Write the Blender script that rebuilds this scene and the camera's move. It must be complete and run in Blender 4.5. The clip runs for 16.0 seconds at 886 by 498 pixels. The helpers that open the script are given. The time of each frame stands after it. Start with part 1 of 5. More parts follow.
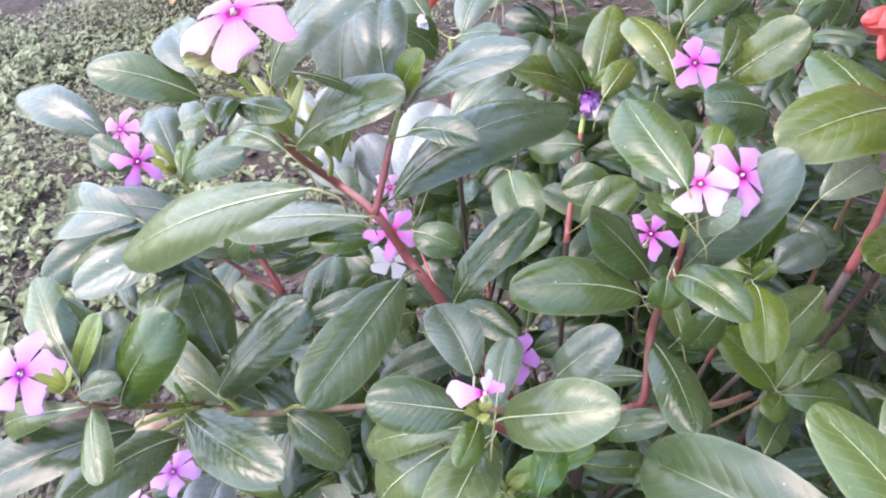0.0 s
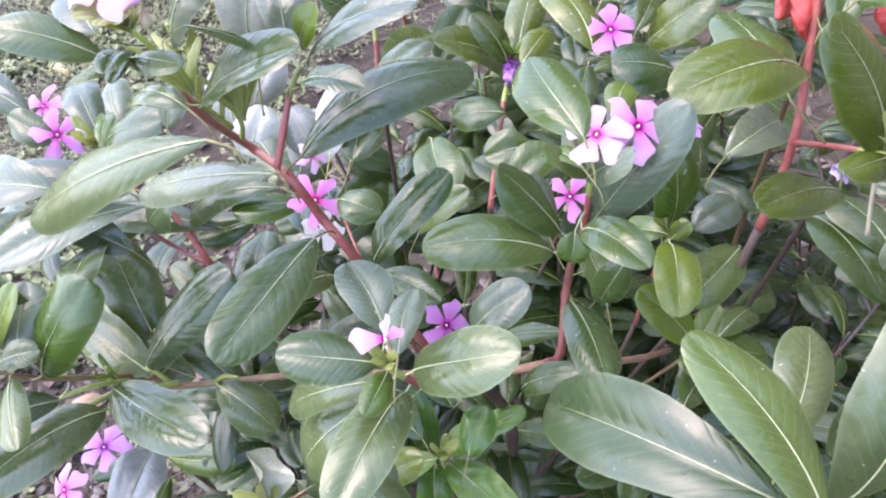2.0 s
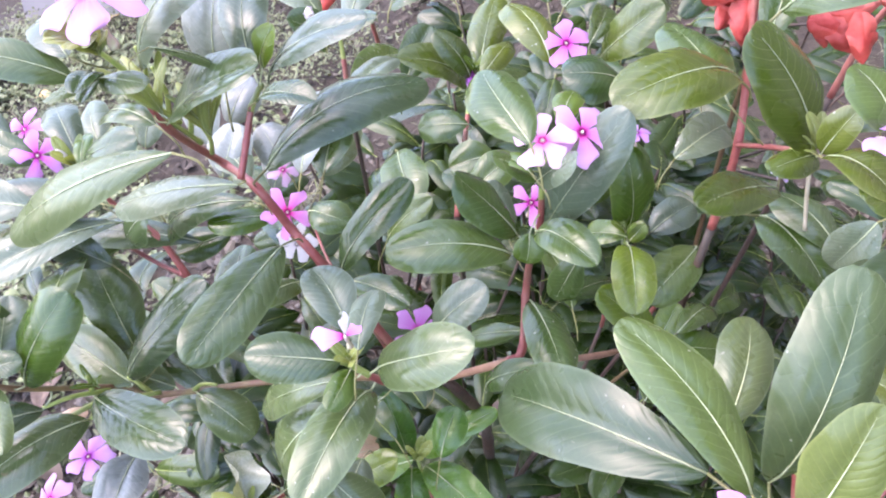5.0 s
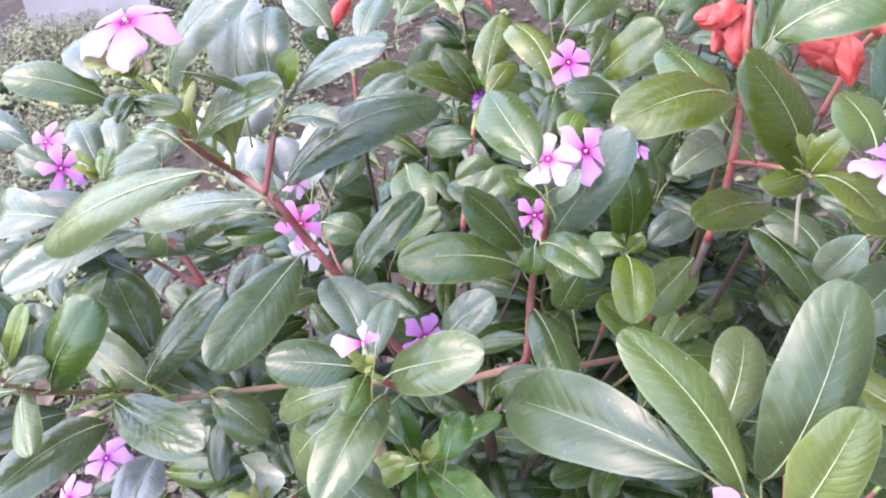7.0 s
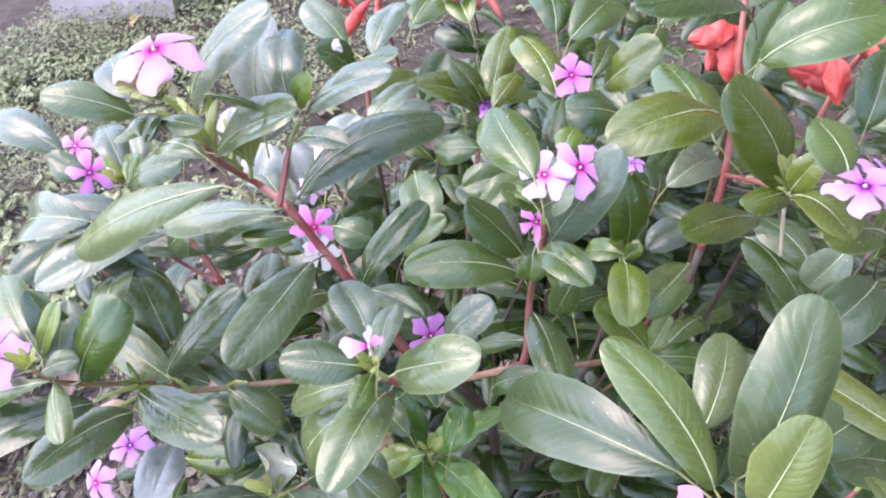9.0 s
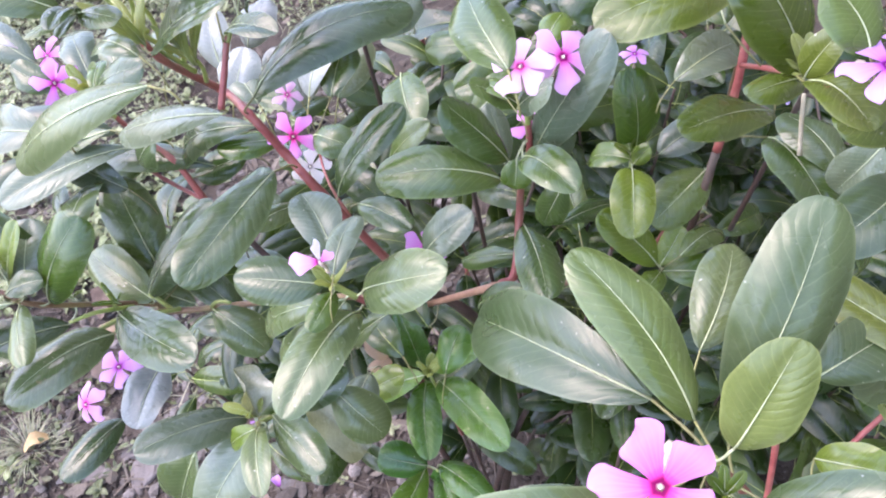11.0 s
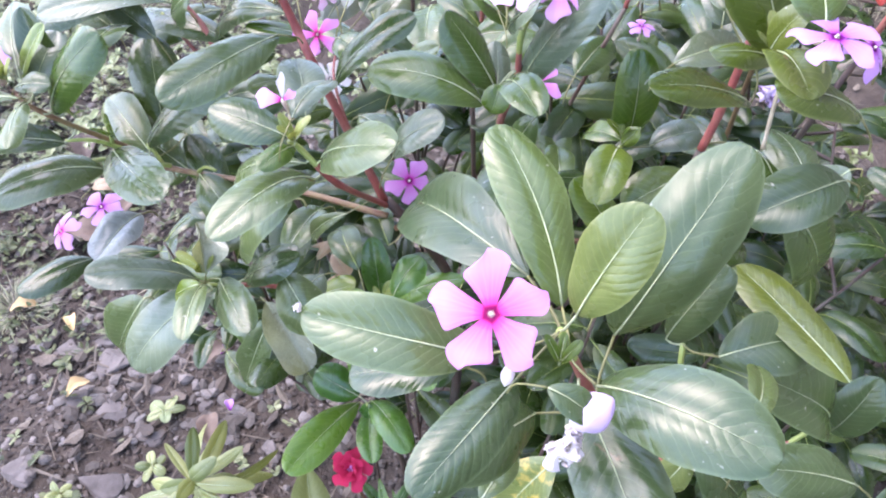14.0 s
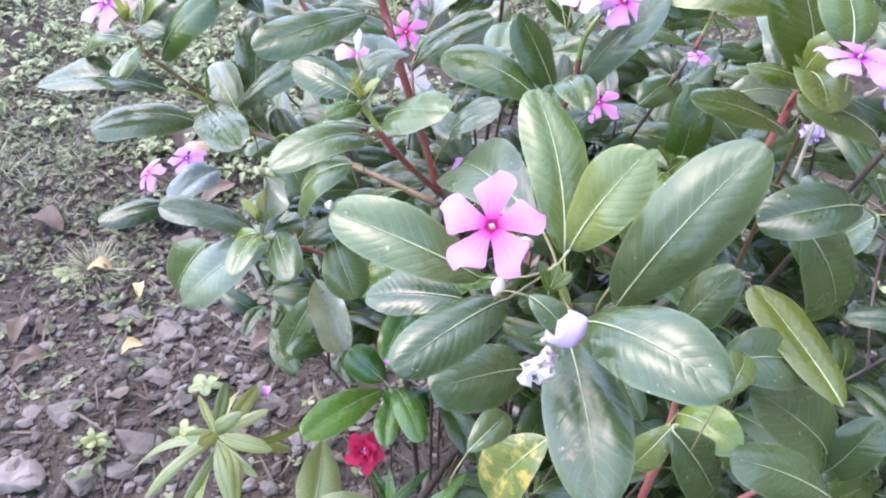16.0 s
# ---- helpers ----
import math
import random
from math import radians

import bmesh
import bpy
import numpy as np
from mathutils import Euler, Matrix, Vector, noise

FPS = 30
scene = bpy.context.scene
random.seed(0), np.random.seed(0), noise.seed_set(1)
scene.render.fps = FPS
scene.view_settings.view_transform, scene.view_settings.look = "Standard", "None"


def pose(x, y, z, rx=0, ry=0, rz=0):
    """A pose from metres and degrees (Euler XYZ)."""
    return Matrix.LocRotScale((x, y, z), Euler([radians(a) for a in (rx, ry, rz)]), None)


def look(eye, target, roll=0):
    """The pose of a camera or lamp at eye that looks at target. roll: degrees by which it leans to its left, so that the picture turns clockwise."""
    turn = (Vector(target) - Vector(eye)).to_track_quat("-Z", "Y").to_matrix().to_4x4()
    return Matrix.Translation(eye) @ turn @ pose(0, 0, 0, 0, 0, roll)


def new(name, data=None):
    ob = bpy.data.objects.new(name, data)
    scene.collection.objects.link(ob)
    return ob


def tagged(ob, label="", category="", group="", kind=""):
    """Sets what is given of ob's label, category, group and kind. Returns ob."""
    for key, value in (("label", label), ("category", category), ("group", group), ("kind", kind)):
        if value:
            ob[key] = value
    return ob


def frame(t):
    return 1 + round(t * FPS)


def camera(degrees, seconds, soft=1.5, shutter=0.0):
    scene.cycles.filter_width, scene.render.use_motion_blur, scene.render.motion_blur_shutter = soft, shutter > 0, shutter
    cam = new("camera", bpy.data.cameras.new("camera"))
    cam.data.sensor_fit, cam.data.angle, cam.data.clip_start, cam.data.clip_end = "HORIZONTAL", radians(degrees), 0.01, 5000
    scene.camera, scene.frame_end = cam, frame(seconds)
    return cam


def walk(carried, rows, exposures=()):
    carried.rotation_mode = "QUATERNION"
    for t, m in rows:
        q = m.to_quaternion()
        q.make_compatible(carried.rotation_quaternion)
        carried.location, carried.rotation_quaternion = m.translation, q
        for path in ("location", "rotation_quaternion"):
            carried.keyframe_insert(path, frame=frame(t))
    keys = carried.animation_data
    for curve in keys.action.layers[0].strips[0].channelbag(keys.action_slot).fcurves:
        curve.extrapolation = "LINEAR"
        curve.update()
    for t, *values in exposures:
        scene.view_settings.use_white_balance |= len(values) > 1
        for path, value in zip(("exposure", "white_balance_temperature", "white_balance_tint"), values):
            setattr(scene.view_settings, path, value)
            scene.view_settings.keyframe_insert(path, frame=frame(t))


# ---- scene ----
cam = camera(58.3, 16.0, soft=2.1)
PATH = [
    (0, (0.015, 0.023, 0.96), (-0.007, 1.487, -0.402), -5.6),
    (0.5, (0.018, 0.022, 0.959), (0.02, 1.488, -0.401), -4.9),
    (1, (0.027, 0.016, 0.957), (0.05, 1.479, -0.405), -4.6),
    (1.5, (0.034, 0.008, 0.953), (0.073, 1.464, -0.418), -4.8),
    (2, (0.041, 0.003, 0.949), (0.095, 1.456, -0.424), -4.9),
    (2.5, (0.053, 0.002, 0.943), (0.115, 1.461, -0.424), -6.0),
    (3, (0.061, -0.001, 0.934), (0.14, 1.445, -0.446), -6.3),
    (3.5, (0.066, -0.005, 0.939), (0.159, 1.445, -0.435), -6.2),
    (4, (0.061, -0.014, 0.951), (0.149, 1.449, -0.41), -6.3),
    (4.5, (0.057, -0.019, 0.959), (0.139, 1.454, -0.392), -5.9),
    (5, (0.056, -0.019, 0.957), (0.132, 1.462, -0.384), -5.8),
    (5.2, (0.058, -0.019, 0.959), (0.124, 1.467, -0.378), -6.2),
    (7.3, (0.046, -0.034, 0.976), (0.134, 1.457, -0.353), -5.2),
    (7.5, (0.045, -0.035, 0.978), (0.124, 1.46, -0.348), -5.3),
    (8, (0.047, -0.038, 0.992), (0.13, 1.472, -0.317), -5.1),
    (8.5, (0.05, -0.044, 0.996), (0.1, 1.453, -0.329), -5.7),
    (9, (0.056, -0.047, 1.0), (0.099, 1.43, -0.348), -5.7),
    (9.2, (0.06, -0.046, 0.999), (0.104, 1.411, -0.37), -5.7),
    (11.3, (0.104, -0.021, 0.958), (-0.028, 1.316, -0.524), -11.4),
    (11.5, (0.108, -0.02, 0.955), (-0.031, 1.315, -0.529), -11.0),
    (12, (0.114, -0.031, 0.937), (-0.082, 1.308, -0.535), -8.4),
    (12.5, (0.115, -0.045, 0.929), (-0.033, 1.314, -0.531), -4.2),
    (13, (0.109, -0.06, 0.926), (-0.051, 1.314, -0.519), -4.1),
    (13.5, (0.113, -0.077, 0.916), (-0.04, 1.293, -0.534), -1.4),
    (14, (0.149, -0.087, 0.923), (-0.073, 1.318, -0.483), 2.2),
    (14.5, (0.166, -0.1, 0.918), (-0.158, 1.329, -0.444), 0.7),
    (15, (0.195, -0.112, 0.917), (-0.173, 1.328, -0.422), 6.4),
    (15.5, (0.204, -0.128, 0.906), (-0.234, 1.285, -0.439), 7.9),
    (16, (0.187, -0.14, 0.907), (-0.245, 1.322, -0.387), 7.3),
]
walk(cam, [(t, look(eye, target, roll)) for t, eye, target, roll in PATH],
     exposures=[(0.0, 1.67, 6300.0, 27.0), (2.0, 1.73, 6300.0, 27.0), (4.5, 1.83, 6300.0, 27.0), (8.0, 1.83, 6300.0, 27.0),
                (9.0, 1.73, 6300.0, 27.0), (11.5, 1.73, 6300.0, 27.0), (13.5, 1.85, 6180.0, 26.0), (16.0, 1.81, 6080.0, 21.0)])

# ---- sky and sun: bright overcast ----
world = bpy.data.worlds.new("overcast_sky")
scene.world = world
world.use_nodes = True
wn = world.node_tree.nodes
sky = wn.new("ShaderNodeTexSky")
sky.sky_type = 'NISHITA'
sky.sun_disc = False
sky.sun_elevation = radians(59)
sky.sun_rotation = radians(-84)
sky.air_density = 1.0
sky.dust_density = 2.0
world.node_tree.links.new(sky.outputs[0], wn["Background"].inputs[0])
wn["Background"].inputs[1].default_value = 0.30
sun = new("sun", bpy.data.lights.new("sun", 'SUN'))
sun.data.energy = 0.5
sun.data.angle = radians(120)
sun.data.color = (1.0, 0.97, 0.93)
sun.matrix_world = look((-1.641, 0.1725, 2.75), (0, 0, 0))


# ---- materials ----
def material(name):
    m = bpy.data.materials.new(name)
    m.use_nodes = True
    t = m.node_tree
    return m, t, t.nodes["Principled BSDF"]


def maths(t, op, a, b=0.0, c=0.0):
    n = t.nodes.new("ShaderNodeMath")
    n.operation = op
    for i, v in enumerate((a, b, c)):
        if isinstance(v, (int, float)):
            n.inputs[i].default_value = v
        else:
            t.links.new(v, n.inputs[i])
    return n.outputs[0]


def mixed(t, fac, a, b, blend='MIX'):
    n = t.nodes.new("ShaderNodeMix")
    n.data_type, n.blend_type = 'RGBA', blend
    for i, v in ((0, fac), (6, a), (7, b)):
        if isinstance(v, (int, float)):
            n.inputs[i].default_value = v
        elif isinstance(v, tuple):
            n.inputs[i].default_value = (*v, 1)
        else:
            t.links.new(v, n.inputs[i])
    return n.outputs[2]


def noise_of(t, scale, detail=3.0, space="Object", rough=0.55):
    c = t.nodes.new("ShaderNodeTexCoord")
    n = t.nodes.new("ShaderNodeTexNoise")
    n.inputs["Scale"].default_value = scale
    n.inputs["Detail"].default_value = detail
    n.inputs["Roughness"].default_value = rough
    t.links.new(c.outputs[space], n.inputs["Vector"])
    return n.outputs["Fac"]


def ramp(t, fac, lo, hi):
    n = t.nodes.new("ShaderNodeMapRange")
    n.inputs[1].default_value, n.inputs[2].default_value = lo, hi
    t.links.new(fac, n.inputs[0])
    return n.outputs[0]


def leaf_material(name, dark, light, vein, rough=0.3, spots=None, through_light=0.18, rare=0.0):
    m, t, bsdf = material(name)
    uv = t.nodes.new("ShaderNodeUVMap")
    sep = t.nodes.new("ShaderNodeSeparateXYZ")
    t.links.new(uv.outputs[0], sep.inputs[0])
    across = maths(t, 'ABSOLUTE', maths(t, 'MULTIPLY_ADD', sep.outputs[0], 2.0, -1.0))
    along = sep.outputs[1]
    wob = noise_of(t, 90.0, 2.0)
    ph = maths(t, 'ADD', maths(t, 'MULTIPLY', maths(t, 'SUBTRACT', along, maths(t, 'MULTIPLY', across, 0.22)), 13.0),
               maths(t, 'MULTIPLY', wob, 0.8))
    tri = maths(t, 'ABSOLUTE', maths(t, 'MULTIPLY_ADD', maths(t, 'FRACT', ph), 2.0, -1.0))
    line = ramp(t, tri, 0.84, 0.98)
    line = maths(t, 'MULTIPLY', line, ramp(t, across, 1.0, 0.55))
    info = t.nodes.new("ShaderNodeObjectInfo")
    big = noise_of(t, 38.0, 3.0)
    fac = maths(t, 'ADD', maths(t, 'MULTIPLY', ramp(t, big, 0.3, 0.7), 0.6), maths(t, 'MULTIPLY', info.outputs["Random"], 0.5))
    col = mixed(t, fac, dark, light)
    fine = noise_of(t, 900.0, 2.0)
    col = mixed(t, maths(t, 'MULTIPLY', ramp(t, fine, 0.35, 0.75), 0.25), col, tuple(min(1, c * 1.5) for c in light))
    col = mixed(t, maths(t, 'MULTIPLY', line, 0.20), col, vein)
    rim = ramp(t, across, 0.9, 1.0)
    col = mixed(t, maths(t, 'MULTIPLY', rim, 0.3), col, vein)
    if spots:
        sp = ramp(t, noise_of(t, 120.0 - 350 * rare, 4.0), 0.52 + rare, 0.62 + rare * 0.75)
        col = mixed(t, sp, col, spots)
    col = mixed(t, maths(t, 'MULTIPLY', ramp(t, noise_of(t, 330.0, 1.0), 0.76, 0.80), 0.55), col, (0.5, 0.5, 0.42))
    hsv = t.nodes.new("ShaderNodeHueSaturation")
    t.links.new(col, hsv.inputs["Color"])
    t.links.new(maths(t, 'MULTIPLY_ADD', info.outputs["Random"], 0.6, 0.7), hsv.inputs["Value"])
    t.links.new(maths(t, 'MULTIPLY_ADD', info.outputs["Random"], -0.03, 0.512), hsv.inputs["Hue"])
    col = hsv.outputs[0]
    t.links.new(col, bsdf.inputs["Base Color"])
    t.links.new(maths(t, 'MULTIPLY_ADD', ramp(t, noise_of(t, 42.0, 3.0), 0.35, 0.65), 0.16, rough - 0.08), bsdf.inputs["Roughness"])
    bsdf.inputs["IOR"].default_value = 1.5
    bsdf.inputs["Specular IOR Level"].default_value = 0.66
    bump = t.nodes.new("ShaderNodeBump")
    bump.inputs["Strength"].default_value = 0.5
    bump.inputs["Distance"].default_value = 0.0009
    fade = maths(t, 'MULTIPLY', ramp(t, noise_of(t, 45.0, 2.0), 0.3, 0.7), 0.28)
    vec = t.nodes.new("ShaderNodeCombineXYZ")
    t.links.new(maths(t, 'ADD', maths(t, 'MULTIPLY', ph, 0.9), maths(t, 'MULTIPLY', info.outputs["Random"], 50.0)), vec.inputs[0])
    t.links.new(maths(t, 'MULTIPLY', sep.outputs[0], 2.2), vec.inputs[1])
    streak = t.nodes.new("ShaderNodeTexNoise")
    streak.inputs["Scale"].default_value = 1.0
    streak.inputs["Detail"].default_value = 4.0
    t.links.new(vec.outputs[0], streak.inputs["Vector"])
    hgt = maths(t, 'ADD', maths(t, 'MULTIPLY', maths(t, 'SUBTRACT', 1.0, maths(t, 'POWER', tri, 2.0)), fade),
                maths(t, 'ADD', maths(t, 'MULTIPLY', noise_of(t, 48.0, 2.0), 2.2), maths(t, 'MULTIPLY', streak.outputs["Fac"], 0.7)))
    t.links.new(hgt, bump.inputs["Height"])
    t.links.new(bump.outputs[0], bsdf.inputs["Normal"])
    tr = t.nodes.new("ShaderNodeBsdfTranslucent")
    t.links.new(mixed(t, 1.0, col, (1.6, 1.5, 0.5), 'MULTIPLY'), tr.inputs["Color"])
    mix = t.nodes.new("ShaderNodeMixShader")
    mix.inputs[0].default_value = through_light
    t.links.new(bsdf.outputs[0], mix.inputs[1])
    t.links.new(tr.outputs[0], mix.inputs[2])
    t.links.new(mix.outputs[0], t.nodes["Material Output"].inputs[0])
    return m


def plain_material(name, a, b, scale, rough=0.6, bump=0.3, dist=0.001, detail=4.0, per_object=0.3, second=None):
    m, t, bsdf = material(name)
    info = t.nodes.new("ShaderNodeObjectInfo")
    col = mixed(t, ramp(t, noise_of(t, scale, detail), 0.3, 0.7), a, b)
    if second:
        col = mixed(t, ramp(t, noise_of(t, scale * 0.17, 3.0), 0.45, 0.68), col, second)
    hsv = t.nodes.new("ShaderNodeHueSaturation")
    t.links.new(col, hsv.inputs["Color"])
    t.links.new(maths(t, 'MULTIPLY_ADD', info.outputs["Random"], per_object * 2, 1 - per_object), hsv.inputs["Value"])
    t.links.new(hsv.outputs[0], bsdf.inputs["Base Color"])
    bsdf.inputs["Roughness"].default_value = rough
    bp = t.nodes.new("ShaderNodeBump")
    bp.inputs["Strength"].default_value = bump
    bp.inputs["Distance"].default_value = dist
    t.links.new(noise_of(t, scale * 3, 4.0), bp.inputs["Height"])
    t.links.new(bp.outputs[0], bsdf.inputs["Normal"])
    return m


def island_material(name, colours, rough=0.7, grain=300.0):
    """For joined small pieces: each piece has a tone of its own."""
    m, t, bsdf = material(name)
    geo = t.nodes.new("ShaderNodeNewGeometry")
    cr = t.nodes.new("ShaderNodeValToRGB")
    el = cr.color_ramp.elements
    while len(el) < len(colours):
        el.new(0.5)
    for i, c in enumerate(colours):
        el[i].position = i / (len(colours) - 1)
        el[i].color = (*c, 1)
    t.links.new(geo.outputs["Random Per Island"], cr.inputs[0])
    col = mixed(t, maths(t, 'MULTIPLY', ramp(t, noise_of(t, grain, 4.0), 0.3, 0.7), 0.45), cr.outputs[0], tuple(c * 0.45 for c in colours[0]))
    t.links.new(col, bsdf.inputs["Base Color"])
    bsdf.inputs["Roughness"].default_value = rough
    return m


def petal_material(name, throat, inner, outer, edge):
    m, t, bsdf = material(name)
    uv = t.nodes.new("ShaderNodeUVMap")
    sep = t.nodes.new("ShaderNodeSeparateXYZ")
    t.links.new(uv.outputs[0], sep.inputs[0])
    v = sep.outputs[1]
    streak = t.nodes.new("ShaderNodeTexNoise")
    streak.inputs["Scale"].default_value = 14.0
    mp = t.nodes.new("ShaderNodeMapping")
    mp.inputs["Scale"].default_value = (1.0, 0.06, 1.0)
    t.links.new(uv.outputs[0], mp.inputs[0])
    t.links.new(mp.outputs[0], streak.inputs["Vector"])
    col = mixed(t, ramp(t, v, 0.2, 0.75), inner, outer)
    col = mixed(t, maths(t, 'MULTIPLY', ramp(t, streak.outputs["Fac"], 0.35, 0.7), 0.3), col, edge)
    col = mixed(t, ramp(t, v, 0.26, 0.06), col, throat)
    col = mixed(t, ramp(t, v, 0.10, 0.05), col, tuple(c * 0.4 for c in throat))
    t.links.new(col, bsdf.inputs["Base Color"])
    bsdf.inputs["Roughness"].default_value = 0.55
    bsdf.inputs["Specular IOR Level"].default_value = 0.12
    bp = t.nodes.new("ShaderNodeBump")
    bp.inputs["Strength"].default_value = 0.35
    bp.inputs["Distance"].default_value = 0.0006
    t.links.new(streak.outputs["Fac"], bp.inputs["Height"])
    t.links.new(bp.outputs[0], bsdf.inputs["Normal"])
    tr = t.nodes.new("ShaderNodeBsdfTranslucent")
    t.links.new(col, tr.inputs["Color"])
    mix = t.nodes.new("ShaderNodeMixShader")
    mix.inputs[0].default_value = 0.3
    t.links.new(bsdf.outputs[0], mix.inputs[1])
    t.links.new(tr.outputs[0], mix.inputs[2])
    t.links.new(mix.outputs[0], t.nodes["Material Output"].inputs[0])
    return m


LEAF = {
    '': leaf_material("leaf_green", (0.033, 0.064, 0.012), (0.064, 0.105, 0.024), (0.20, 0.29, 0.12), 0.24),
    'b': leaf_material("leaf_broad_green", (0.038, 0.066, 0.020), (0.070, 0.106, 0.036), (0.22, 0.30, 0.15), 0.24),
    'g': leaf_material("leaf_dull_green", (0.040, 0.070, 0.022), (0.066, 0.100, 0.036), (0.22, 0.27, 0.15), 0.30),
    'y': leaf_material("leaf_fresh_green", (0.044, 0.088, 0.008), (0.084, 0.136, 0.016), (0.26, 0.33, 0.10), 0.24),
    'o': leaf_material("leaf_olive_green", (0.040, 0.066, 0.007), (0.072, 0.102, 0.013), (0.26, 0.30, 0.11), 0.25),
    'l': leaf_material("leaf_yellow_green", (0.066, 0.100, 0.022), (0.104, 0.142, 0.040), (0.30, 0.34, 0.12), 0.28),
    'k': leaf_material("leaf_dry_tan", (0.30, 0.19, 0.11), (0.46, 0.33, 0.22), (0.46, 0.34, 0.24), 0.6),
    'v': leaf_material("leaf_bright_green", (0.036, 0.105, 0.010), (0.068, 0.150, 0.018), (0.22, 0.36, 0.11), 0.28),
    # lighter and greyer than plain leaves: sky sheen and haze put into the colour
    'p': leaf_material("leaf_grey_sheen", (0.070, 0.104, 0.056), (0.110, 0.146, 0.090), (0.30, 0.35, 0.25), 0.26),
    # pale leaf undersides, with reflected sky mixed into the colour too
    'q': leaf_material("leaf_underside_sheen", (0.15, 0.175, 0.15), (0.21, 0.235, 0.215), (0.38, 0.40, 0.34), 0.28),
    't': leaf_material("leaf_tip_green", (0.14, 0.185, 0.040), (0.21, 0.25, 0.070), (0.34, 0.38, 0.16), 0.3),
    'h': leaf_material("leaf_spotted_green", (0.040, 0.068, 0.022), (0.072, 0.104, 0.038), (0.24, 0.30, 0.16), 0.26, (0.26, 0.17, 0.11), rare=0.14),
    'w': leaf_material("leaf_withering", (0.20, 0.23, 0.12), (0.50, 0.50, 0.40), (0.55, 0.55, 0.45), 0.22),
    'm': leaf_material("leaf_mottled", (0.09, 0.13, 0.03), (0.14, 0.18, 0.05), (0.4, 0.42, 0.2), 0.34, (0.42, 0.34, 0.08)),
    # leaf green darkened: the undergrowth's shade is put into the colour
    'd': leaf_material("leaf_shaded_green", (0.020, 0.044, 0.007), (0.036, 0.068, 0.012), (0.10, 0.14, 0.05), 0.30),
    's': leaf_material("leaf_light_weed", (0.130, 0.165, 0.048), (0.19, 0.222, 0.080), (0.30, 0.32, 0.19), 0.45),
}
RIB = plain_material("leaf_rib", (0.33, 0.38, 0.19), (0.45, 0.49, 0.29), 400.0, 0.45, 0.1)
TWIG = plain_material("leaf_stalk", (0.15, 0.15, 0.05), (0.23, 0.22, 0.08), 200.0, 0.5, 0.2)
STALK = plain_material("stem_green", (0.20, 0.27, 0.06), (0.30, 0.33, 0.09), 200.0, 0.45, 0.2)
BARK = plain_material("stem_bark", (0.050, 0.028, 0.021), (0.092, 0.052, 0.036), 140.0, 0.6, 0.6, 0.001, second=(0.10, 0.08, 0.06))
STEM = plain_material("stem_red", (0.235, 0.052, 0.045), (0.335, 0.100, 0.080), 160.0, 0.45, 0.4, 0.0008, second=(0.25, 0.12, 0.085))
BROWN_STEM = plain_material("stem_brown_green", (0.15, 0.075, 0.045), (0.20, 0.15, 0.06), 90.0, 0.5, 0.4, 0.0008)
TAN_STEM = plain_material("stem_tan", (0.20, 0.10, 0.060), (0.29, 0.17, 0.10), 120.0, 0.6, 0.5, 0.0008)
PETAL = {
    'pink': petal_material("petal_pink", (0.62, 0.02, 0.22), (0.66, 0.11, 0.44), (0.66, 0.28, 0.58), (0.70, 0.38, 0.64)),
    'rose': petal_material("petal_rose", (0.44, 0.02, 0.26), (0.55, 0.13, 0.48), (0.61, 0.28, 0.60), (0.66, 0.38, 0.66)),
    'light': petal_material("petal_light_pink", (0.52, 0.02, 0.26), (0.60, 0.18, 0.50), (0.64, 0.36, 0.585), (0.67, 0.44, 0.63)),
    'pale': petal_material("petal_pale", (0.62, 0.06, 0.30), (0.60, 0.29, 0.47), (0.63, 0.42, 0.555), (0.66, 0.50, 0.60)),
    'violet': petal_material("petal_violet", (0.30, 0.02, 0.30), (0.44, 0.16, 0.52), (0.55, 0.31, 0.64), (0.61, 0.41, 0.69)),
    'lilac': petal_material("petal_lilac", (0.6, 0.4, 0.66), (0.80, 0.74, 0.80), (0.66, 0.50, 0.76), (0.74, 0.64, 0.80)),
    'white': petal_material("petal_white", (0.72, 0.62, 0.62), (0.76, 0.70, 0.66), (0.80, 0.74, 0.72), (0.82, 0.78, 0.74)),
    'red': petal_material("petal_red", (0.06, 0.0, 0.01), (0.30, 0.008, 0.03), (0.48, 0.02, 0.07), (0.5, 0.05, 0.12)),
}
EYE_RING = plain_material("flower_eye", (0.75, 0.7, 0.55), (0.85, 0.8, 0.7), 500.0, 0.5, 0.1)
TUBE = plain_material("flower_tube", (0.55, 0.38, 0.36), (0.50, 0.48, 0.28), 300.0, 0.5, 0.1)
BRACT = plain_material("salvia_red", (0.36, 0.026, 0.020), (0.54, 0.085, 0.06), 150.0, 0.5, 0.3, 0.001, 4.0, 0.25, (0.56, 0.17, 0.13))
SOIL = plain_material("soil", (0.026, 0.019, 0.013), (0.070, 0.053, 0.038), 34.0, 0.95, 0.9, 0.006, 8.0, 0.0, (0.046, 0.034, 0.022))
STONE = plain_material("stone", (0.085, 0.072, 0.062), (0.165, 0.142, 0.124), 45.0, 0.9, 0.7, 0.003, 8.0, 0.3)
CONCRETE = plain_material("concrete", (0.25, 0.23, 0.225), (0.34, 0.315, 0.305), 9.0, 0.9, 0.7, 0.004, 8.0, 0.05, (0.20, 0.18, 0.17))
DRY = plain_material("dry_leaf", (0.42, 0.27, 0.10), (0.58, 0.42, 0.20), 90.0, 0.7, 0.4, 0.001, 4.0, 0.3)
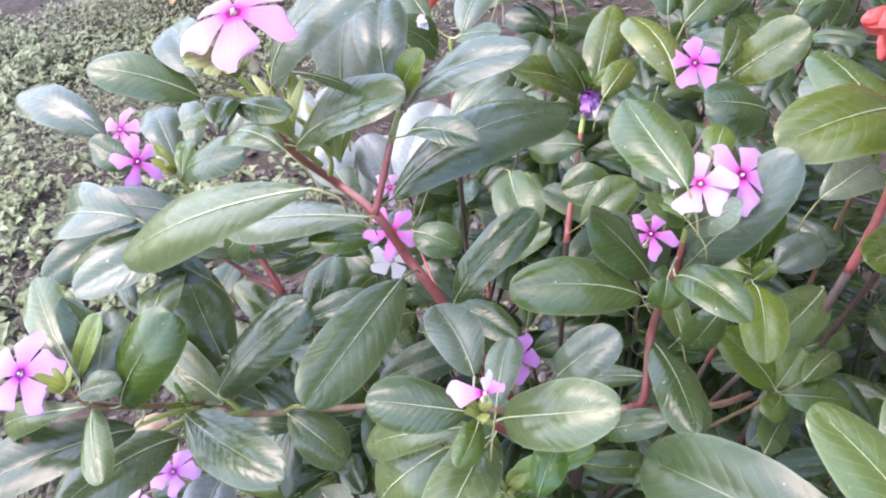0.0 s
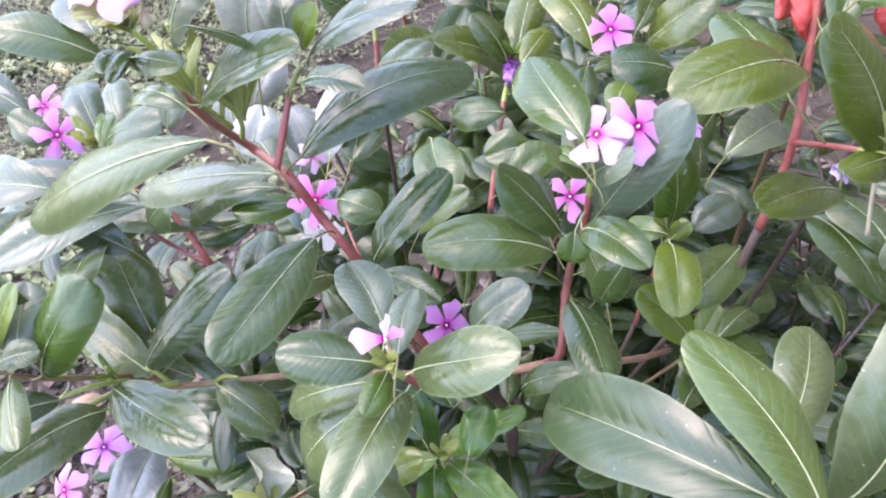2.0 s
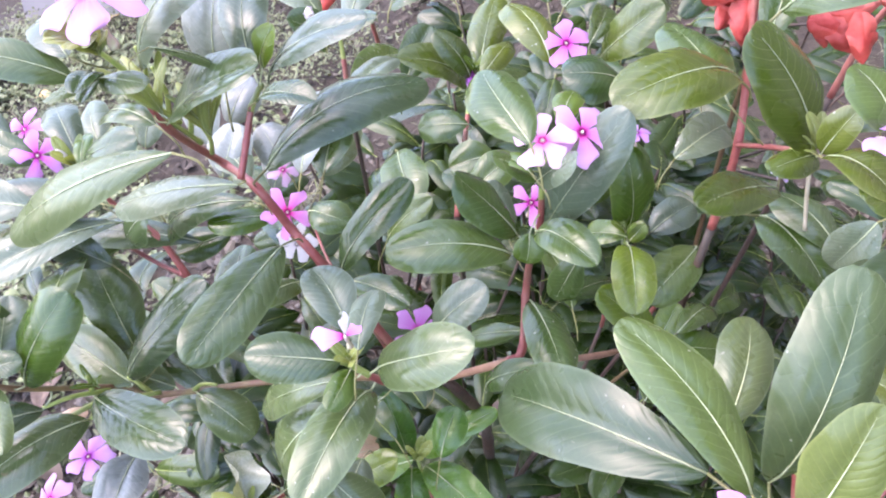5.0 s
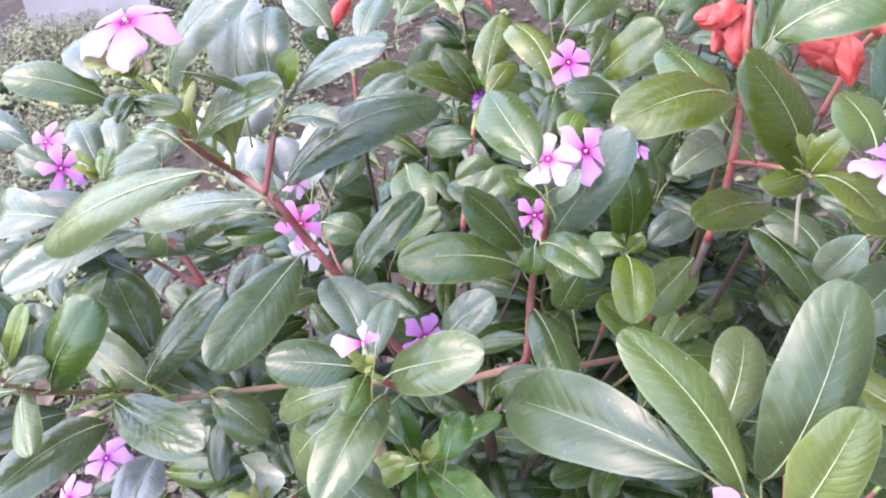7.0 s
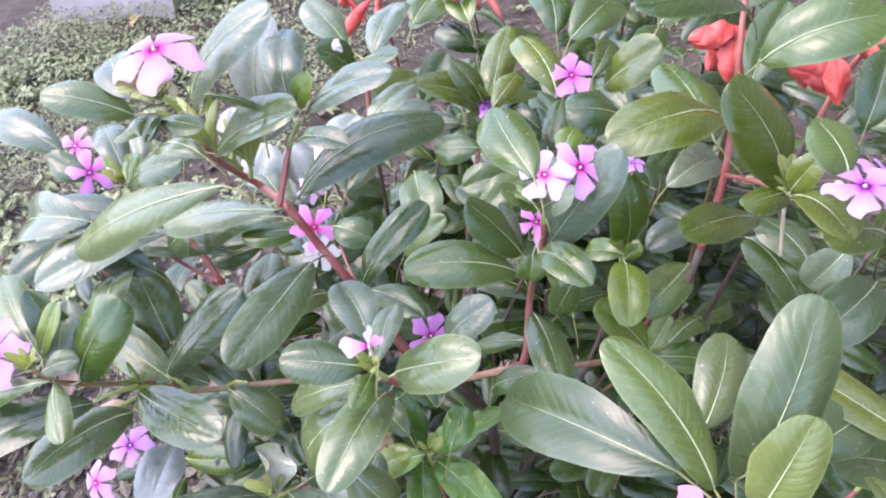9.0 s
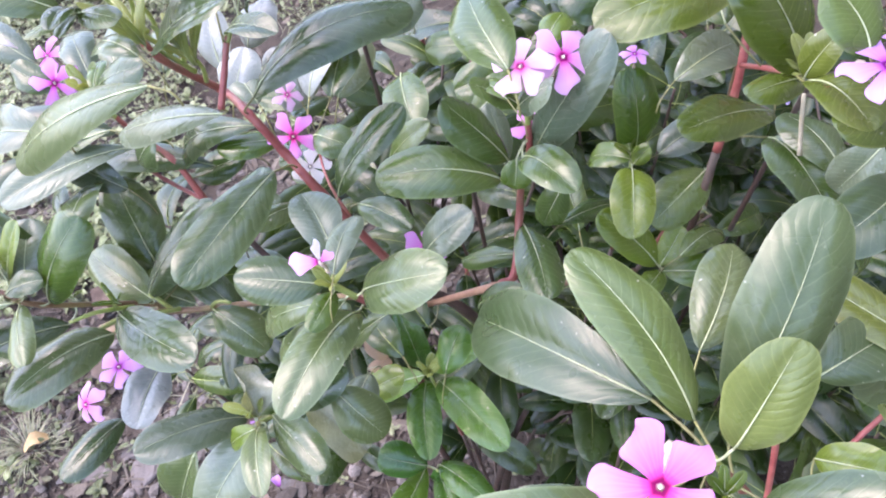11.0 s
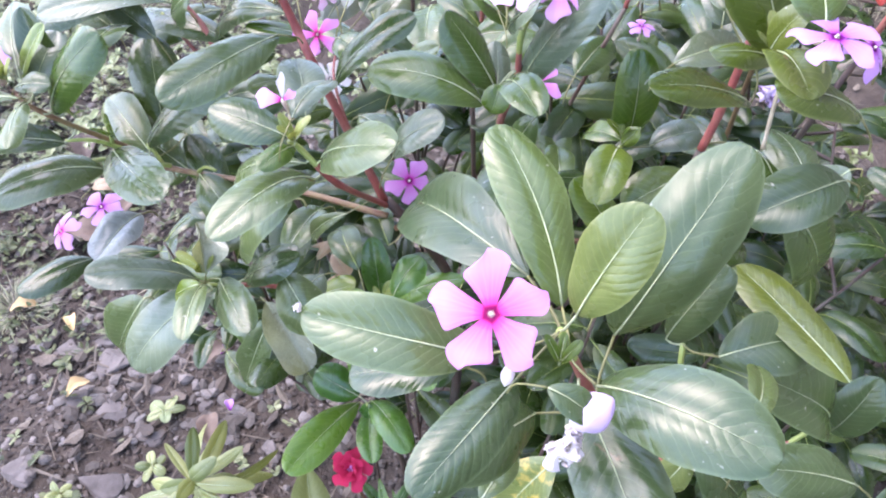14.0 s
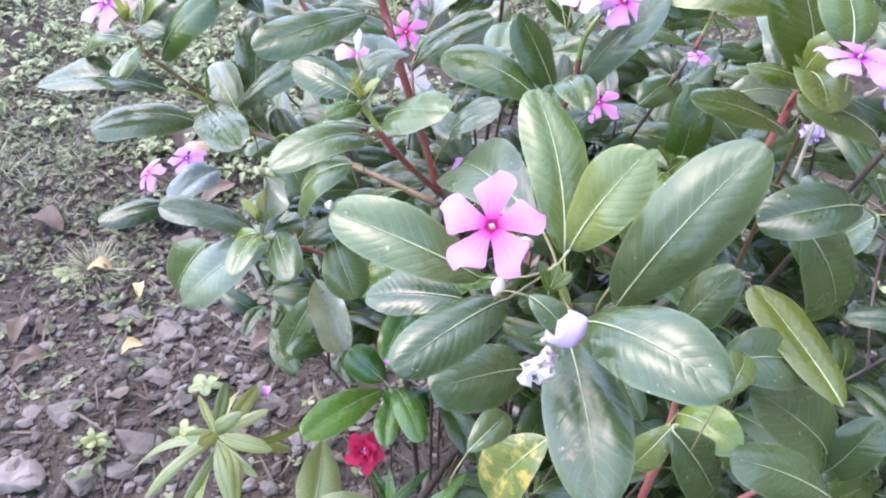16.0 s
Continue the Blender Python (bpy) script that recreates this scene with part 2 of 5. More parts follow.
DRY_STALK = plain_material("dry_stalk", (0.34, 0.30, 0.19), (0.46, 0.41, 0.29), 150.0, 0.6, 0.3)
DRY_BROWN = plain_material("dry_leaf_brown", (0.06, 0.038, 0.025), (0.115, 0.08, 0.055), 70.0, 0.75, 0.5, 0.001, 4.0, 0.3)
GRAVEL = island_material("gravel_mix", ((0.052, 0.042, 0.032), (0.095, 0.080, 0.064), (0.21, 0.185, 0.160), (0.070, 0.056, 0.042)), 0.9)
CRUMBS = island_material("crumb_mix", ((0.032, 0.024, 0.017), (0.064, 0.049, 0.036), (0.105, 0.083, 0.063), (0.044, 0.033, 0.024)), 0.95)
LITTER = island_material("litter_mix", ((0.05, 0.038, 0.028), (0.11, 0.085, 0.06), (0.17, 0.14, 0.10), (0.075, 0.06, 0.045)), 0.85)
WEEDS = island_material("weed_mix", ((0.12, 0.145, 0.055), (0.17, 0.195, 0.080), (0.225, 0.240, 0.115), (0.14, 0.160, 0.066)), 0.6, 500.0)
CLUMPS = island_material("weed_clump_mix", ((0.13, 0.165, 0.055), (0.19, 0.225, 0.085), (0.25, 0.275, 0.13), (0.155, 0.185, 0.07)), 0.5, 300.0)
NEAR_WEEDS = island_material("near_weed_mix", ((0.040, 0.054, 0.015), (0.075, 0.094, 0.027), (0.13, 0.142, 0.048), (0.060, 0.050, 0.027)), 0.6, 500.0)
GRASS = island_material("grass_mix", ((0.14, 0.155, 0.07), (0.21, 0.21, 0.11), (0.30, 0.27, 0.17), (0.12, 0.145, 0.06)), 0.6, 500.0)


# ---- builders ----
def part(name, bm, mats, parent=None, label="", smooth=True):
    me = bpy.data.meshes.new(name)
    bm.to_mesh(me)
    bm.free()
    for m in (mats if isinstance(mats, (list, tuple)) else (mats,)):
        me.materials.append(m)
    if smooth:
        me.shade_smooth()
    ob = new(name, me)
    if parent is not None:
        ob.parent = parent
        if parent.type == 'EMPTY':
            ob.matrix_parent_inverse = Matrix.Translation(-parent.location)
    return tagged(ob, label)


def thing(name, at, label, category, group=""):
    ob = new(name)
    ob.empty_display_size = 0.02
    ob.location = at
    return tagged(ob, label, category, group)


def smooth_line(pts, per=6):
    """Points on a smooth line through pts."""
    p = [Vector(q) for q in pts]
    p = [p[0] * 2 - p[1]] + p + [p[-1] * 2 - p[-2]]
    out = []
    for i in range(1, len(p) - 2):
        for k in range(per):
            s = k / per
            a, b, c, d = p[i - 1:i + 3]
            out.append(0.5 * ((2 * b) + (c - a) * s + (2 * a - 5 * b + 4 * c - d) * s * s + (3 * b - a - 3 * c + d) * s ** 3))
    out.append(p[-2])
    return out


def tube(bm, line, radii, sides=7, slot=0, uv=None):
    rings = []
    side = None
    for i, q in enumerate(line):
        way = (line[min(i + 1, len(line) - 1)] - line[max(i - 1, 0)]).normalized()
        if side is None:
            side = way.orthogonal().normalized()
        side = (side - way * side.dot(way)).normalized()
        other = way.cross(side)
        r = radii[i]
        rings.append([bm.verts.new(q + (side * math.cos(a) + other * math.sin(a)) * r)
                      for a in (2 * math.pi * k / sides for k in range(sides))])
    for a, b in zip(rings, rings[1:]):
        for k in range(sides):
            f = bm.faces.new((a[k], a[(k + 1) % sides], b[(k + 1) % sides], b[k]))
            f.material_index = slot
    for ring in (rings[0][::-1], rings[-1]):
        bm.faces.new(ring).material_index = slot
    return rings


LINES = {}


def stem(plant, r0, r1, *pts, bark=None):
    """A woody shoot: red-brown bark with nodes, green towards its tip."""
    line = smooth_line(pts)
    n = len(line)
    rad = []
    for i in range(n):
        s = i / (n - 1)
        rad.append(0.74 * (r0 + (r1 - r0) * s) * (1.14 if i % 6 == 0 and 0 < i < n - 1 else 1.0))
    bm = bmesh.new()
    rings = tube(bm, line, rad, 8)
    for f in bm.faces:
        c = f.calc_center_median()
        if (c - line[-1]).length < 0.022 and bark is None:
            f.material_index = 1
    ob = part("trunk" if bark is BARK else "shoot", bm, (bark or STEM, STALK), plant)
    LINES.setdefault(plant.name, []).append(line)
    return ob


rng = random.Random(7)


def blade(bm, uvl, line, side_of, up_of, width, taper, cup, ripple, phase, rows, cols, slot=0, tip=0.45, thick=0.0):
    """A leaf blade along line: width by an egg-shaped outline, cupped and rippled."""
    peak = taper / (taper + tip)
    top = peak ** taper * (1 - peak) ** tip
    grid = []
    for i in range(rows + 1):
        v = (1 - math.cos(math.pi * i / rows)) / 2
        w = width / 2 * (max(v, 1e-6) ** taper * max(1 - v, 0) ** tip) / top
        f = v * (len(line) - 1)
        k = min(int(f), len(line) - 2)
        q = line[k].lerp(line[k + 1], f - k)
        row = []
        for j in range(cols + 1):
            u = 2 * j / cols - 1
            z = cup * w * abs(u) ** 1.5 + 0.13 * w * math.sin(math.pi * abs(u)) + ripple * w * math.sin(phase + 9 * v + 2 * u) * u * u
            edge = 1 + 0.028 * math.sin(6.5 * v + phase + (1.9 if u > 0 else 0.0)) + 0.014 * math.sin(17 * v + 2 * phase + (2.6 if u > 0 else 0.0))
            row.append((bm.verts.new(q + side_of(v) * (w * u * edge) + up_of(v) * z), (u * 0.5 + 0.5, v)))
        grid.append(row)
    for a, b in zip(grid, grid[1:]):
        for j in range(cols):
            quad = (a[j], a[j + 1], b[j + 1], b[j])
            f = bm.faces.new([x[0] for x in quad])
            f.material_index = slot
            for l, x in zip(f.loops, quad):
                l[uvl].uv = x[1]
    return grid


def leaf(shoot, base, tip, width, tone='', roll=0.0, sag=None, name="leaf", stalk=True, point=0.45):
    b, t = Vector(base), Vector(tip)
    axis = (t - b)
    length = axis.length
    axis.normalize()
    up = Vector((0, -0.5, 1))
    up = (up - axis * up.dot(axis)).normalized()
    up.rotate(Matrix.Rotation(radians(roll + rng.uniform(-13, 13)), 3, axis))
    side = axis.cross(up)
    sag = rng.uniform(0.05, 0.17) if sag is None else sag
    bend = rng.uniform(-0.03, 0.03)
    line = [b + axis * (length * s) + up * (sag * length * (math.sin(math.pi * s ** 0.8) - 0.9 * max(0.0, s - 0.72))) + side * (bend * length * math.sin(math.pi * s))
            for s in (k / 12 for k in range(13))]
    bm = bmesh.new()
    uvl = bm.loops.layers.uv.new("UVMap")
    wilt = tone == 'w'
    cup = rng.uniform(-0.38, 0.22) if not wilt else 1.25
    ripple = rng.uniform(0.03, 0.13) if not wilt else 0.55
    taper = 0.85 if length > 2.9 * width else 0.62
    tw = rng.uniform(-0.5, 0.5)

    def side_of(v):
        return side * math.cos(tw * (v - 0.5)) + up * math.sin(tw * (v - 0.5))

    def up_of(v):
        return up * math.cos(tw * (v - 0.5)) - side * math.sin(tw * (v - 0.5))

    blade(bm, uvl, line, side_of, up_of, width, taper, cup, ripple, rng.uniform(0, 6), 16, 10, tip=point)
    rib = [q + up * 0.0005 for q in line[:12]]
    r = 0.00020 + 0.0100 * width
    radii = [r * (1 - 0.93 * (k / 11) ** 0.8) for k in range(12)]
    tube(bm, rib, radii, 5, 1)
    if stalk and shoot.parent is not None and shoot.parent.name in LINES:
        best = min((p for ln in LINES[shoot.parent.name] for p in ln), key=lambda p: (p - b).length)
        gap = (best - b).length
        if gap > 0.032:
            best = b - axis * 0.014 + Vector((0, 0, -0.016))
        if gap > 0.003:
            way = smooth_line([best, b.lerp(best, 0.5) - axis * 0.2 * min(gap, 0.02), b + up * 0.0003], 3)
            tube(bm, way, [r * 1.15] * len(way), 5, 1 if gap < 0.016 else 2)
    return part(name, bm, (LEAF[tone], RIB if tone != 'd' else STALK, TWIG), shoot)


PETAL_MESH = {}


def petal_mesh(kind, curl):
    key = (kind, curl)
    if key not in PETAL_MESH:
        bm = bmesh.new()
        uvl = bm.loops.layers.uv.new("UVMap")
        rows, cols = 14, 8
        grid = []
        for i in range(rows + 1):
            v = math.sin(i / rows * math.pi / 2) ** 0.95
            w = 0.085 + 0.31 * min(1.0, v / 0.74) ** 1.25
            if v > 0.74:
                w *= max(0.0, 1 - ((v - 0.74) / 0.262) ** 2.4) ** 0.5
            row = []
            for j in range(cols + 1):
                u = 2 * j / cols - 1
                y = 0.06 + v * (0.94 - 0.13 * u) - 0.05 * v * u * u
                z = -curl * v ** 2.2 + 0.05 * math.sin(2.2 * u) * v + 0.04 * (1 - u * u) * v
                row.append((bm.verts.new((w * u + 0.05 * v * v, y, z)), (u * 0.5 + 0.5, v)))
            grid.append(row)
        for a, b in zip(grid, grid[1:]):
            for j in range(cols):
                quad = (a[j], a[j + 1], b[j + 1], b[j])
                f = bm.faces.new([x[0] for x in quad])
                for l, x in zip(f.loops, quad):
                    l[uvl].uv = x[1]
        me = bpy.data.meshes.new("petal")
        bm.to_mesh(me)
        bm.free()
        me.materials.append(PETAL[kind])
        me.shade_smooth()
        PETAL_MESH[key] = me
    return PETAL_MESH[key]


def flower(plant, at, size, facing, spin=0.0, kind='pink', curl=0.12, foot=None, count=5, label="", open_by=1.0, petals=None, slim=1.0):
    """A five-petalled flower on a slim tube, at its centre, turned towards facing."""
    c = Vector(at)
    n = Vector(facing).normalized()
    side = n.cross(Vector((0, 1, 0.3))).normalized()
    fwd = n.cross(side) * -1
    foot = Vector(foot) if foot else c - n * size * 0.5 + Vector((0, 0, -size * 0.12))
    bm = bmesh.new()
    line = smooth_line([foot, foot.lerp(c, 0.5) - n * size * 0.04, c - n * size * 0.02], 4)
    k = len(line) - 1
    tube(bm, line, [size * (0.028 + (0.03 if i < 2 else 0.012 if i > k - 3 else 0.0)) for i in range(k + 1)], 6)
    body = part("flower", bm, TUBE, plant, label)
    basis = Matrix((side, fwd, n)).transposed().to_4x4()
    for turn, rise, tint, big, thin in petals or [(spin + 72 * i, (1 - open_by) * 80, kind, 1.0, slim) for i in range(count)]:
        ob = new("petal", petal_mesh(tint, curl))
        ob.parent = body
        ob.matrix_local = Matrix.Translation(c) @ basis @ Matrix.Rotation(radians(turn + rng.uniform(-4, 4)), 4, 'Z') \
            @ Matrix.Rotation(radians(rise + rng.uniform(-6, 6)), 4, 'X') @ Matrix.Scale(size / 2 * big * rng.uniform(0.95, 1.05), 4) @ Matrix.Scale(thin, 4, (1, 0, 0))
    bm = bmesh.new()
    bmesh.ops.create_cone(bm, cap_ends=True, segments=8, radius1=size * 0.020, radius2=size * 0.013, depth=size * 0.03,
                          matrix=Matrix.Translation(c + n * size * 0.022) @ basis)
    part("eye", bm, EYE_RING, body)
    return body


def buds(shoot, at, count, size, lean=(0, 0, 1), tone='y', slim=1.0):
    """Pointed green buds and young leaves at a shoot's tip."""
    for i in range(count):
        a = 2 * math.pi * i / count + rng.uniform(-0.4, 0.4)
        d = (Vector(lean) + Vector((math.cos(a), math.sin(a), 0)) * rng.uniform(0.3, 0.9)).normalized()
        s = size * rng.uniform(0.7, 1.2)
        leaf(shoot, at, Vector(at) + d * s, s * slim * rng.uniform(0.2, 0.34), tone, name="young_leaf", stalk=False)


def closed_bud(plant, foot, way, length, width, kind, label):
    """A flower bud still rolled up: petals wound round each other, pointed at the end."""
    n = Vector(way).normalized()
    side = n.orthogonal().normalized()
    other = n.cross(side)
    bm = bmesh.new()
    uvl = bm.loops.layers.uv.new("UVMap")
    rings = []
    for i in range(13):
        v = i / 12
        r = width / 2 * (math.sin(math.pi * (0.015 + 0.97 * v)) ** 0.75)
        ring = []
        for k in range(20):
            a = 2 * math.pi * k / 20
            f = r * (1 + 0.13 * abs(math.sin(2.5 * (a + 1.6 * v))) - 0.06)
            ring.append((bm.verts.new(Vector(foot) + n * (length * v) + (side * math.cos(a) + other * math.sin(a)) * f), (k / 20, 0.3 + 0.7 * v)))
        rings.append(ring)
    for a, b in zip(rings, rings[1:]):
        for k in range(20):
            quad = (a[k], a[(k + 1) % 20], b[(k + 1) % 20], b[k])
            f = bm.faces.new([q[0] for q in quad])
            for l, q in zip(f.loops, quad):
                l[uvl].uv = q[1]
    cap = bm.faces.new([q[0] for q in rings[-1]])
    for l in cap.loops:
        l[uvl].uv = (0.5, 1.0)
    body = part("bud", bm, PETAL[kind], plant, label)
    bm = bmesh.new()
    foot = Vector(foot)
    tube(bm, [foot - n * length * 0.10, foot - n * length * 0.04, foot + n * length * 0.06], [width * 0.08, width * 0.08, width * 0.1], 6)
    part("flower_tube", bm, TUBE, body)
    return body


def wilted_flower(plant, at, size, way, kind, seed, label):
    """Crumpled, hanging petals drawn together."""
    r = random.Random(seed)
    n = Vector(way).normalized()
    side = n.orthogonal().normalized()
    other = n.cross(side)
    body = None
    for i in range(5):
        a = 2 * math.pi * i / 5 + r.uniform(-0.3, 0.3)
        out = side * math.cos(a) + other * math.sin(a)
        b = Vector(at)
        ln = size * r.uniform(0.75, 1.1)
        line = [b + n * (ln * f) + out * (size * (0.05 + 0.26 * math.sin(2.6 * f))) + side * (0.05 * size * math.sin(9 * f + i)) for f in (k / 8 for k in range(9))]
        bm = bmesh.new()
        uvl = bm.loops.layers.uv.new("UVMap")
        cross = n.cross(out)
        blade(bm, uvl, line, lambda v: cross, lambda v: out, size * 0.30, 0.6, -0.7, 0.8, r.uniform(0, 6), 16, 8)
        for v in bm.verts:
            v.co += (out * noise.noise(v.co * 330) + cross * noise.noise(v.co * 380 + Vector((3, 1, 2))) + n * noise.noise(v.co * 300 + Vector((9, 4, 1)))) * size * 0.3
        if body is None:
            body = part("wilted_flower", bm, PETAL[kind], plant, label)
        else:
            part("petal", bm, PETAL[kind], body)
    return body


# ---- ground ----
def lumps(x, y):
    q = Vector((x, y, 0))
    near = max(0.0, 1 - (abs(x) + abs(y - 1)) / 12)
    return near * (0.030 * noise.noise(q * 2.2) + 0.016 * noise.noise(q * 8) + 0.008 * noise.noise(q * 26)) + 0.02 * noise.noise(q * 0.3) * near


def ground_z(x, y):
    return lumps(x, y)


def axis_steps(lo, hi, step, far):
    inner = [lo + step * k for k in range(int((hi - lo) / step) + 1)]
    out, d = [], step
    a = inner[0]
    while a > -far:
        d *= 1.5
        a -= d
        out.append(a)
    out2, d = [], step
    a = inner[-1]
    while a < far:
        d *= 1.5
        a += d
        out2.append(a)
    return out[::-1] + inner + out2


xs = axis_steps(-1.7, 1.5, 0.02, 80)
ys = axis_steps(-0.6, 2.9, 0.02, 80)
me = bpy.data.meshes.new("ground")
verts = [(x, y, lumps(x, y)) for y in ys for x in xs]
nx = len(xs)
faces = [(j * nx + i, j * nx + i + 1, (j + 1) * nx + i + 1, (j + 1) * nx + i) for j in range(len(ys) - 1) for i in range(nx - 1)]
me.from_pydata(verts, [], faces)
me.materials.append(SOIL)
me.shade_smooth()
tagged(new("ground", me), "grey-brown garden soil, dry and crumbly", "ground", kind="structure")


def stuff(name, pieces, mat, label, category):
    """Joined small pieces; each piece is (verts, faces)."""
    vs, fs = [], []
    for v, f in pieces:
        o = len(vs)
        vs += v
        fs += [tuple(i + o for i in q) for q in f]
    me = bpy.data.meshes.new(name)
    me.from_pydata(vs, [], fs)
    me.materials.append(mat)
    return tagged(new(name, me), label, category, kind="stuff")


ICO_V = [Vector(v).normalized() for v in ((-1, 1.618, 0), (1, 1.618, 0), (-1, -1.618, 0), (1, -1.618, 0), (0, -1, 1.618), (0, 1, 1.618),
                                          (0, -1, -1.618), (0, 1, -1.618), (1.618, 0, -1), (1.618, 0, 1), (-1.618, 0, -1), (-1.618, 0, 1))]
ICO_F = ((0, 11, 5), (0, 5, 1), (0, 1, 7), (0, 7, 10), (0, 10, 11), (1, 5, 9), (5, 11, 4), (11, 10, 2), (10, 7, 6), (7, 1, 8),
         (3, 9, 4), (3, 4, 2), (3, 2, 6), (3, 6, 8), (3, 8, 9), (4, 9, 5), (2, 4, 11), (6, 2, 10), (8, 6, 7), (9, 8, 1))


def pebble(x, y, r, g):
    rot = Euler((g.uniform(0, 6), g.uniform(0, 6), g.uniform(0, 6))).to_matrix()
    z = ground_z(x, y) + r * 0.25
    sx, sy, sz = r * g.uniform(0.8, 1.5), r * g.uniform(0.7, 1.1), r * g.uniform(0.4, 0.8)
    spin = g.uniform(0, 6)
    out = []
    for v in ICO_V:
        q = rot @ (v * g.uniform(0.7, 1.15))
        q = Vector((q.x * sx, q.y * sy, q.z * sz))
        q.rotate(Euler((0, 0, spin)))
        out.append((x + q.x, y + q.y, z + q.z))
    return out, list(ICO_F)


def strip(x, y, z, heading, length, width, rise, g, bend=0.5):
    """A narrow bent blade of three quads."""
    d = Vector((math.cos(heading), math.sin(heading), 0))
    s = Vector((-d.y, d.x, 0))
    vs = []
    for k in range(4):
        f = k / 3
        q = Vector((x, y, z)) + d * (length * f) + Vector((0, 0, rise * (f - bend * f * f)))
        w = width * (0.5, 0.9, 0.7, 0.08)[k]
        vs += [tuple(q - s * w / 2), tuple(q + s * w / 2)]
    return vs, [(0, 1, 3, 2), (2, 3, 5, 4), (4, 5, 7, 6)]


def bare(x, y):
    """True on the dark bare earth beside the slab."""
    return math.hypot((x + 1.22) / 1.5, y - 2.42) + 0.12 * noise.noise(Vector((x * 5, y * 5, 1))) < 0.27


def ebb(x, lo, hi):
    """0 to the left of lo, 1 to the right of hi."""
    return min(1.0, max(0.0, (x - lo) / (hi - lo)))


def small_leaf(x, y, z, heading, length, width, pitch, g):
    d = Vector((math.cos(heading) * math.cos(pitch), math.sin(heading) * math.cos(pitch), math.sin(pitch)))
    s = Vector((-math.sin(heading), math.cos(heading), g.uniform(-0.4, 0.4))).normalized()
    up = s.cross(d)
    q = Vector((x, y, z))
    pts = [q, q + d * length * 0.4 + s * width / 2 + up * width * 0.15, q + d * length * 0.4, q + d * length * 0.4 - s * width / 2 + up * width * 0.15,
           q + d * length * 0.8 + s * width * 0.36, q + d * length * 0.8 - s * width * 0.36, q + d * length - up * length * 0.08]
    return [tuple(p) for p in pts], [(0, 2, 1), (0, 3, 2), (1, 2, 6, 4), (2, 3, 5, 6)]


g = random.Random(11)
pieces = []
for _ in range(22000):
    x, y = g.uniform(-0.95, 0.75), g.uniform(-0.05, 1.35)
    pieces.append(pebble(x, y, 0.0012 + 0.010 * g.random() ** 6, g))
for _ in range(420):
    x, y = g.uniform(-0.62, 0.0), g.uniform(0.16, 0.85)
    pieces.append(pebble(x, y, 0.004 + 0.010 * g.random() ** 2, g))
crumbs = []
for _ in range(16000):
    x, y = g.uniform(-0.75, 0.15), g.uniform(0.12, 0.9)
    crumbs.append(pebble(x, y, 0.0011 + 0.0045 * g.random() ** 3, g))
stuff("soil_crumbs", crumbs, CRUMBS, "crumbly dark brown lumps of soil", "soil")
stuff("gravel", pieces, GRAVEL, "small grey and brown stones and crumbs lying on the soil", "gravel")

pieces = []
for _ in range(3800):
    x, y = g.uniform(-1.1, 1.0), g.uniform(0.1, 2.2)
    pieces.append(strip(x, y, ground_z(x, y) + 0.004, g.uniform(0, 6.3), g.uniform(0.02, 0.07), g.uniform(0.0015, 0.004), g.uniform(0, 0.015), g))
for _ in range(1600):
    x, y = g.uniform(-1.1, 1.0), g.uniform(0.3, 2.2)
    pieces.append(small_leaf(x, y, ground_z(x, y) + 0.006, g.uniform(0, 6.3), g.uniform(0.012, 0.04), g.uniform(0.008, 0.02), g.uniform(-0.1, 0.3), g))
stuff("leaf_litter", pieces, LITTER, "dry stalks and crumpled brown leaf bits on the soil", "litter")

pieces = []
n = 0
while n < 44000:
    x, y = g.uniform(-2.3, 2.0), g.uniform(0.75, 3.9)
    cover = noise.noise(Vector((x * 3, y * 3, 5))) + 0.7 * min(y - 1.2, 1.5) + 0.35 - 1.1 * ebb(x, -0.65, 0.15) - 2.2 * max(0.0, y - 2.75) - 2.4 * max(0.0, 1.4 - y) - 1.6 * max(0.0, abs(x + 0.35) - 1.1)
    if cover < g.uniform(-0.1, 0.55) or bare(x, y):
        continue
    n += 1
    h = g.uniform(0.0, 0.05)
    pieces.append(small_leaf(x, y, ground_z(x, y) + h, g.uniform(0, 6.3), g.uniform(0.006, 0.017), g.uniform(0.004, 0.009), g.uniform(-0.3, 0.9), g))
for _ in range(150):
    x, y = g.uniform(-0.8, 0.6), g.uniform(0.15, 1.1)
    for k in range(4):
        pieces.append(small_leaf(x, y, ground_z(x, y) + 0.006, k * 1.57 + g.uniform(-.4, .4), g.uniform(0.006, 0.016), g.uniform(0.005, 0.009), g.uniform(0, 0.4), g))
stuff("ground_weeds", pieces, WEEDS, "low small-leaved green weeds matting the ground", "weeds")


def broad_leaf(x, y, z, heading, length, width, pitch, g):
    """A small bent weed leaf, folded along its rib."""
    d = Vector((math.cos(heading), math.sin(heading), 0))
    s = Vector((-d.y, d.x, g.uniform(-0.25, 0.25))).normalized()
    vs = []
    for f, w in ((0.0, 0.10), (0.28, 0.85), (0.58, 1.0), (0.85, 0.55), (1.0, 0.06)):
        q = Vector((x, y, z)) + d * (length * f * math.cos(pitch)) + Vector((0, 0, length * (math.sin(pitch) * f - 0.5 * f * f * math.cos(pitch))))
        rise = Vector((0, 0, 0.22 * w * width))
        vs += [tuple(q + s * (w * width / 2) + rise), tuple(q), tuple(q - s * (w * width / 2) + rise)]
    return vs, [q for k in range(4) for q in ((3 * k, 3 * k + 1, 3 * k + 4, 3 * k + 3), (3 * k + 1, 3 * k + 2, 3 * k + 5, 3 * k + 4))]


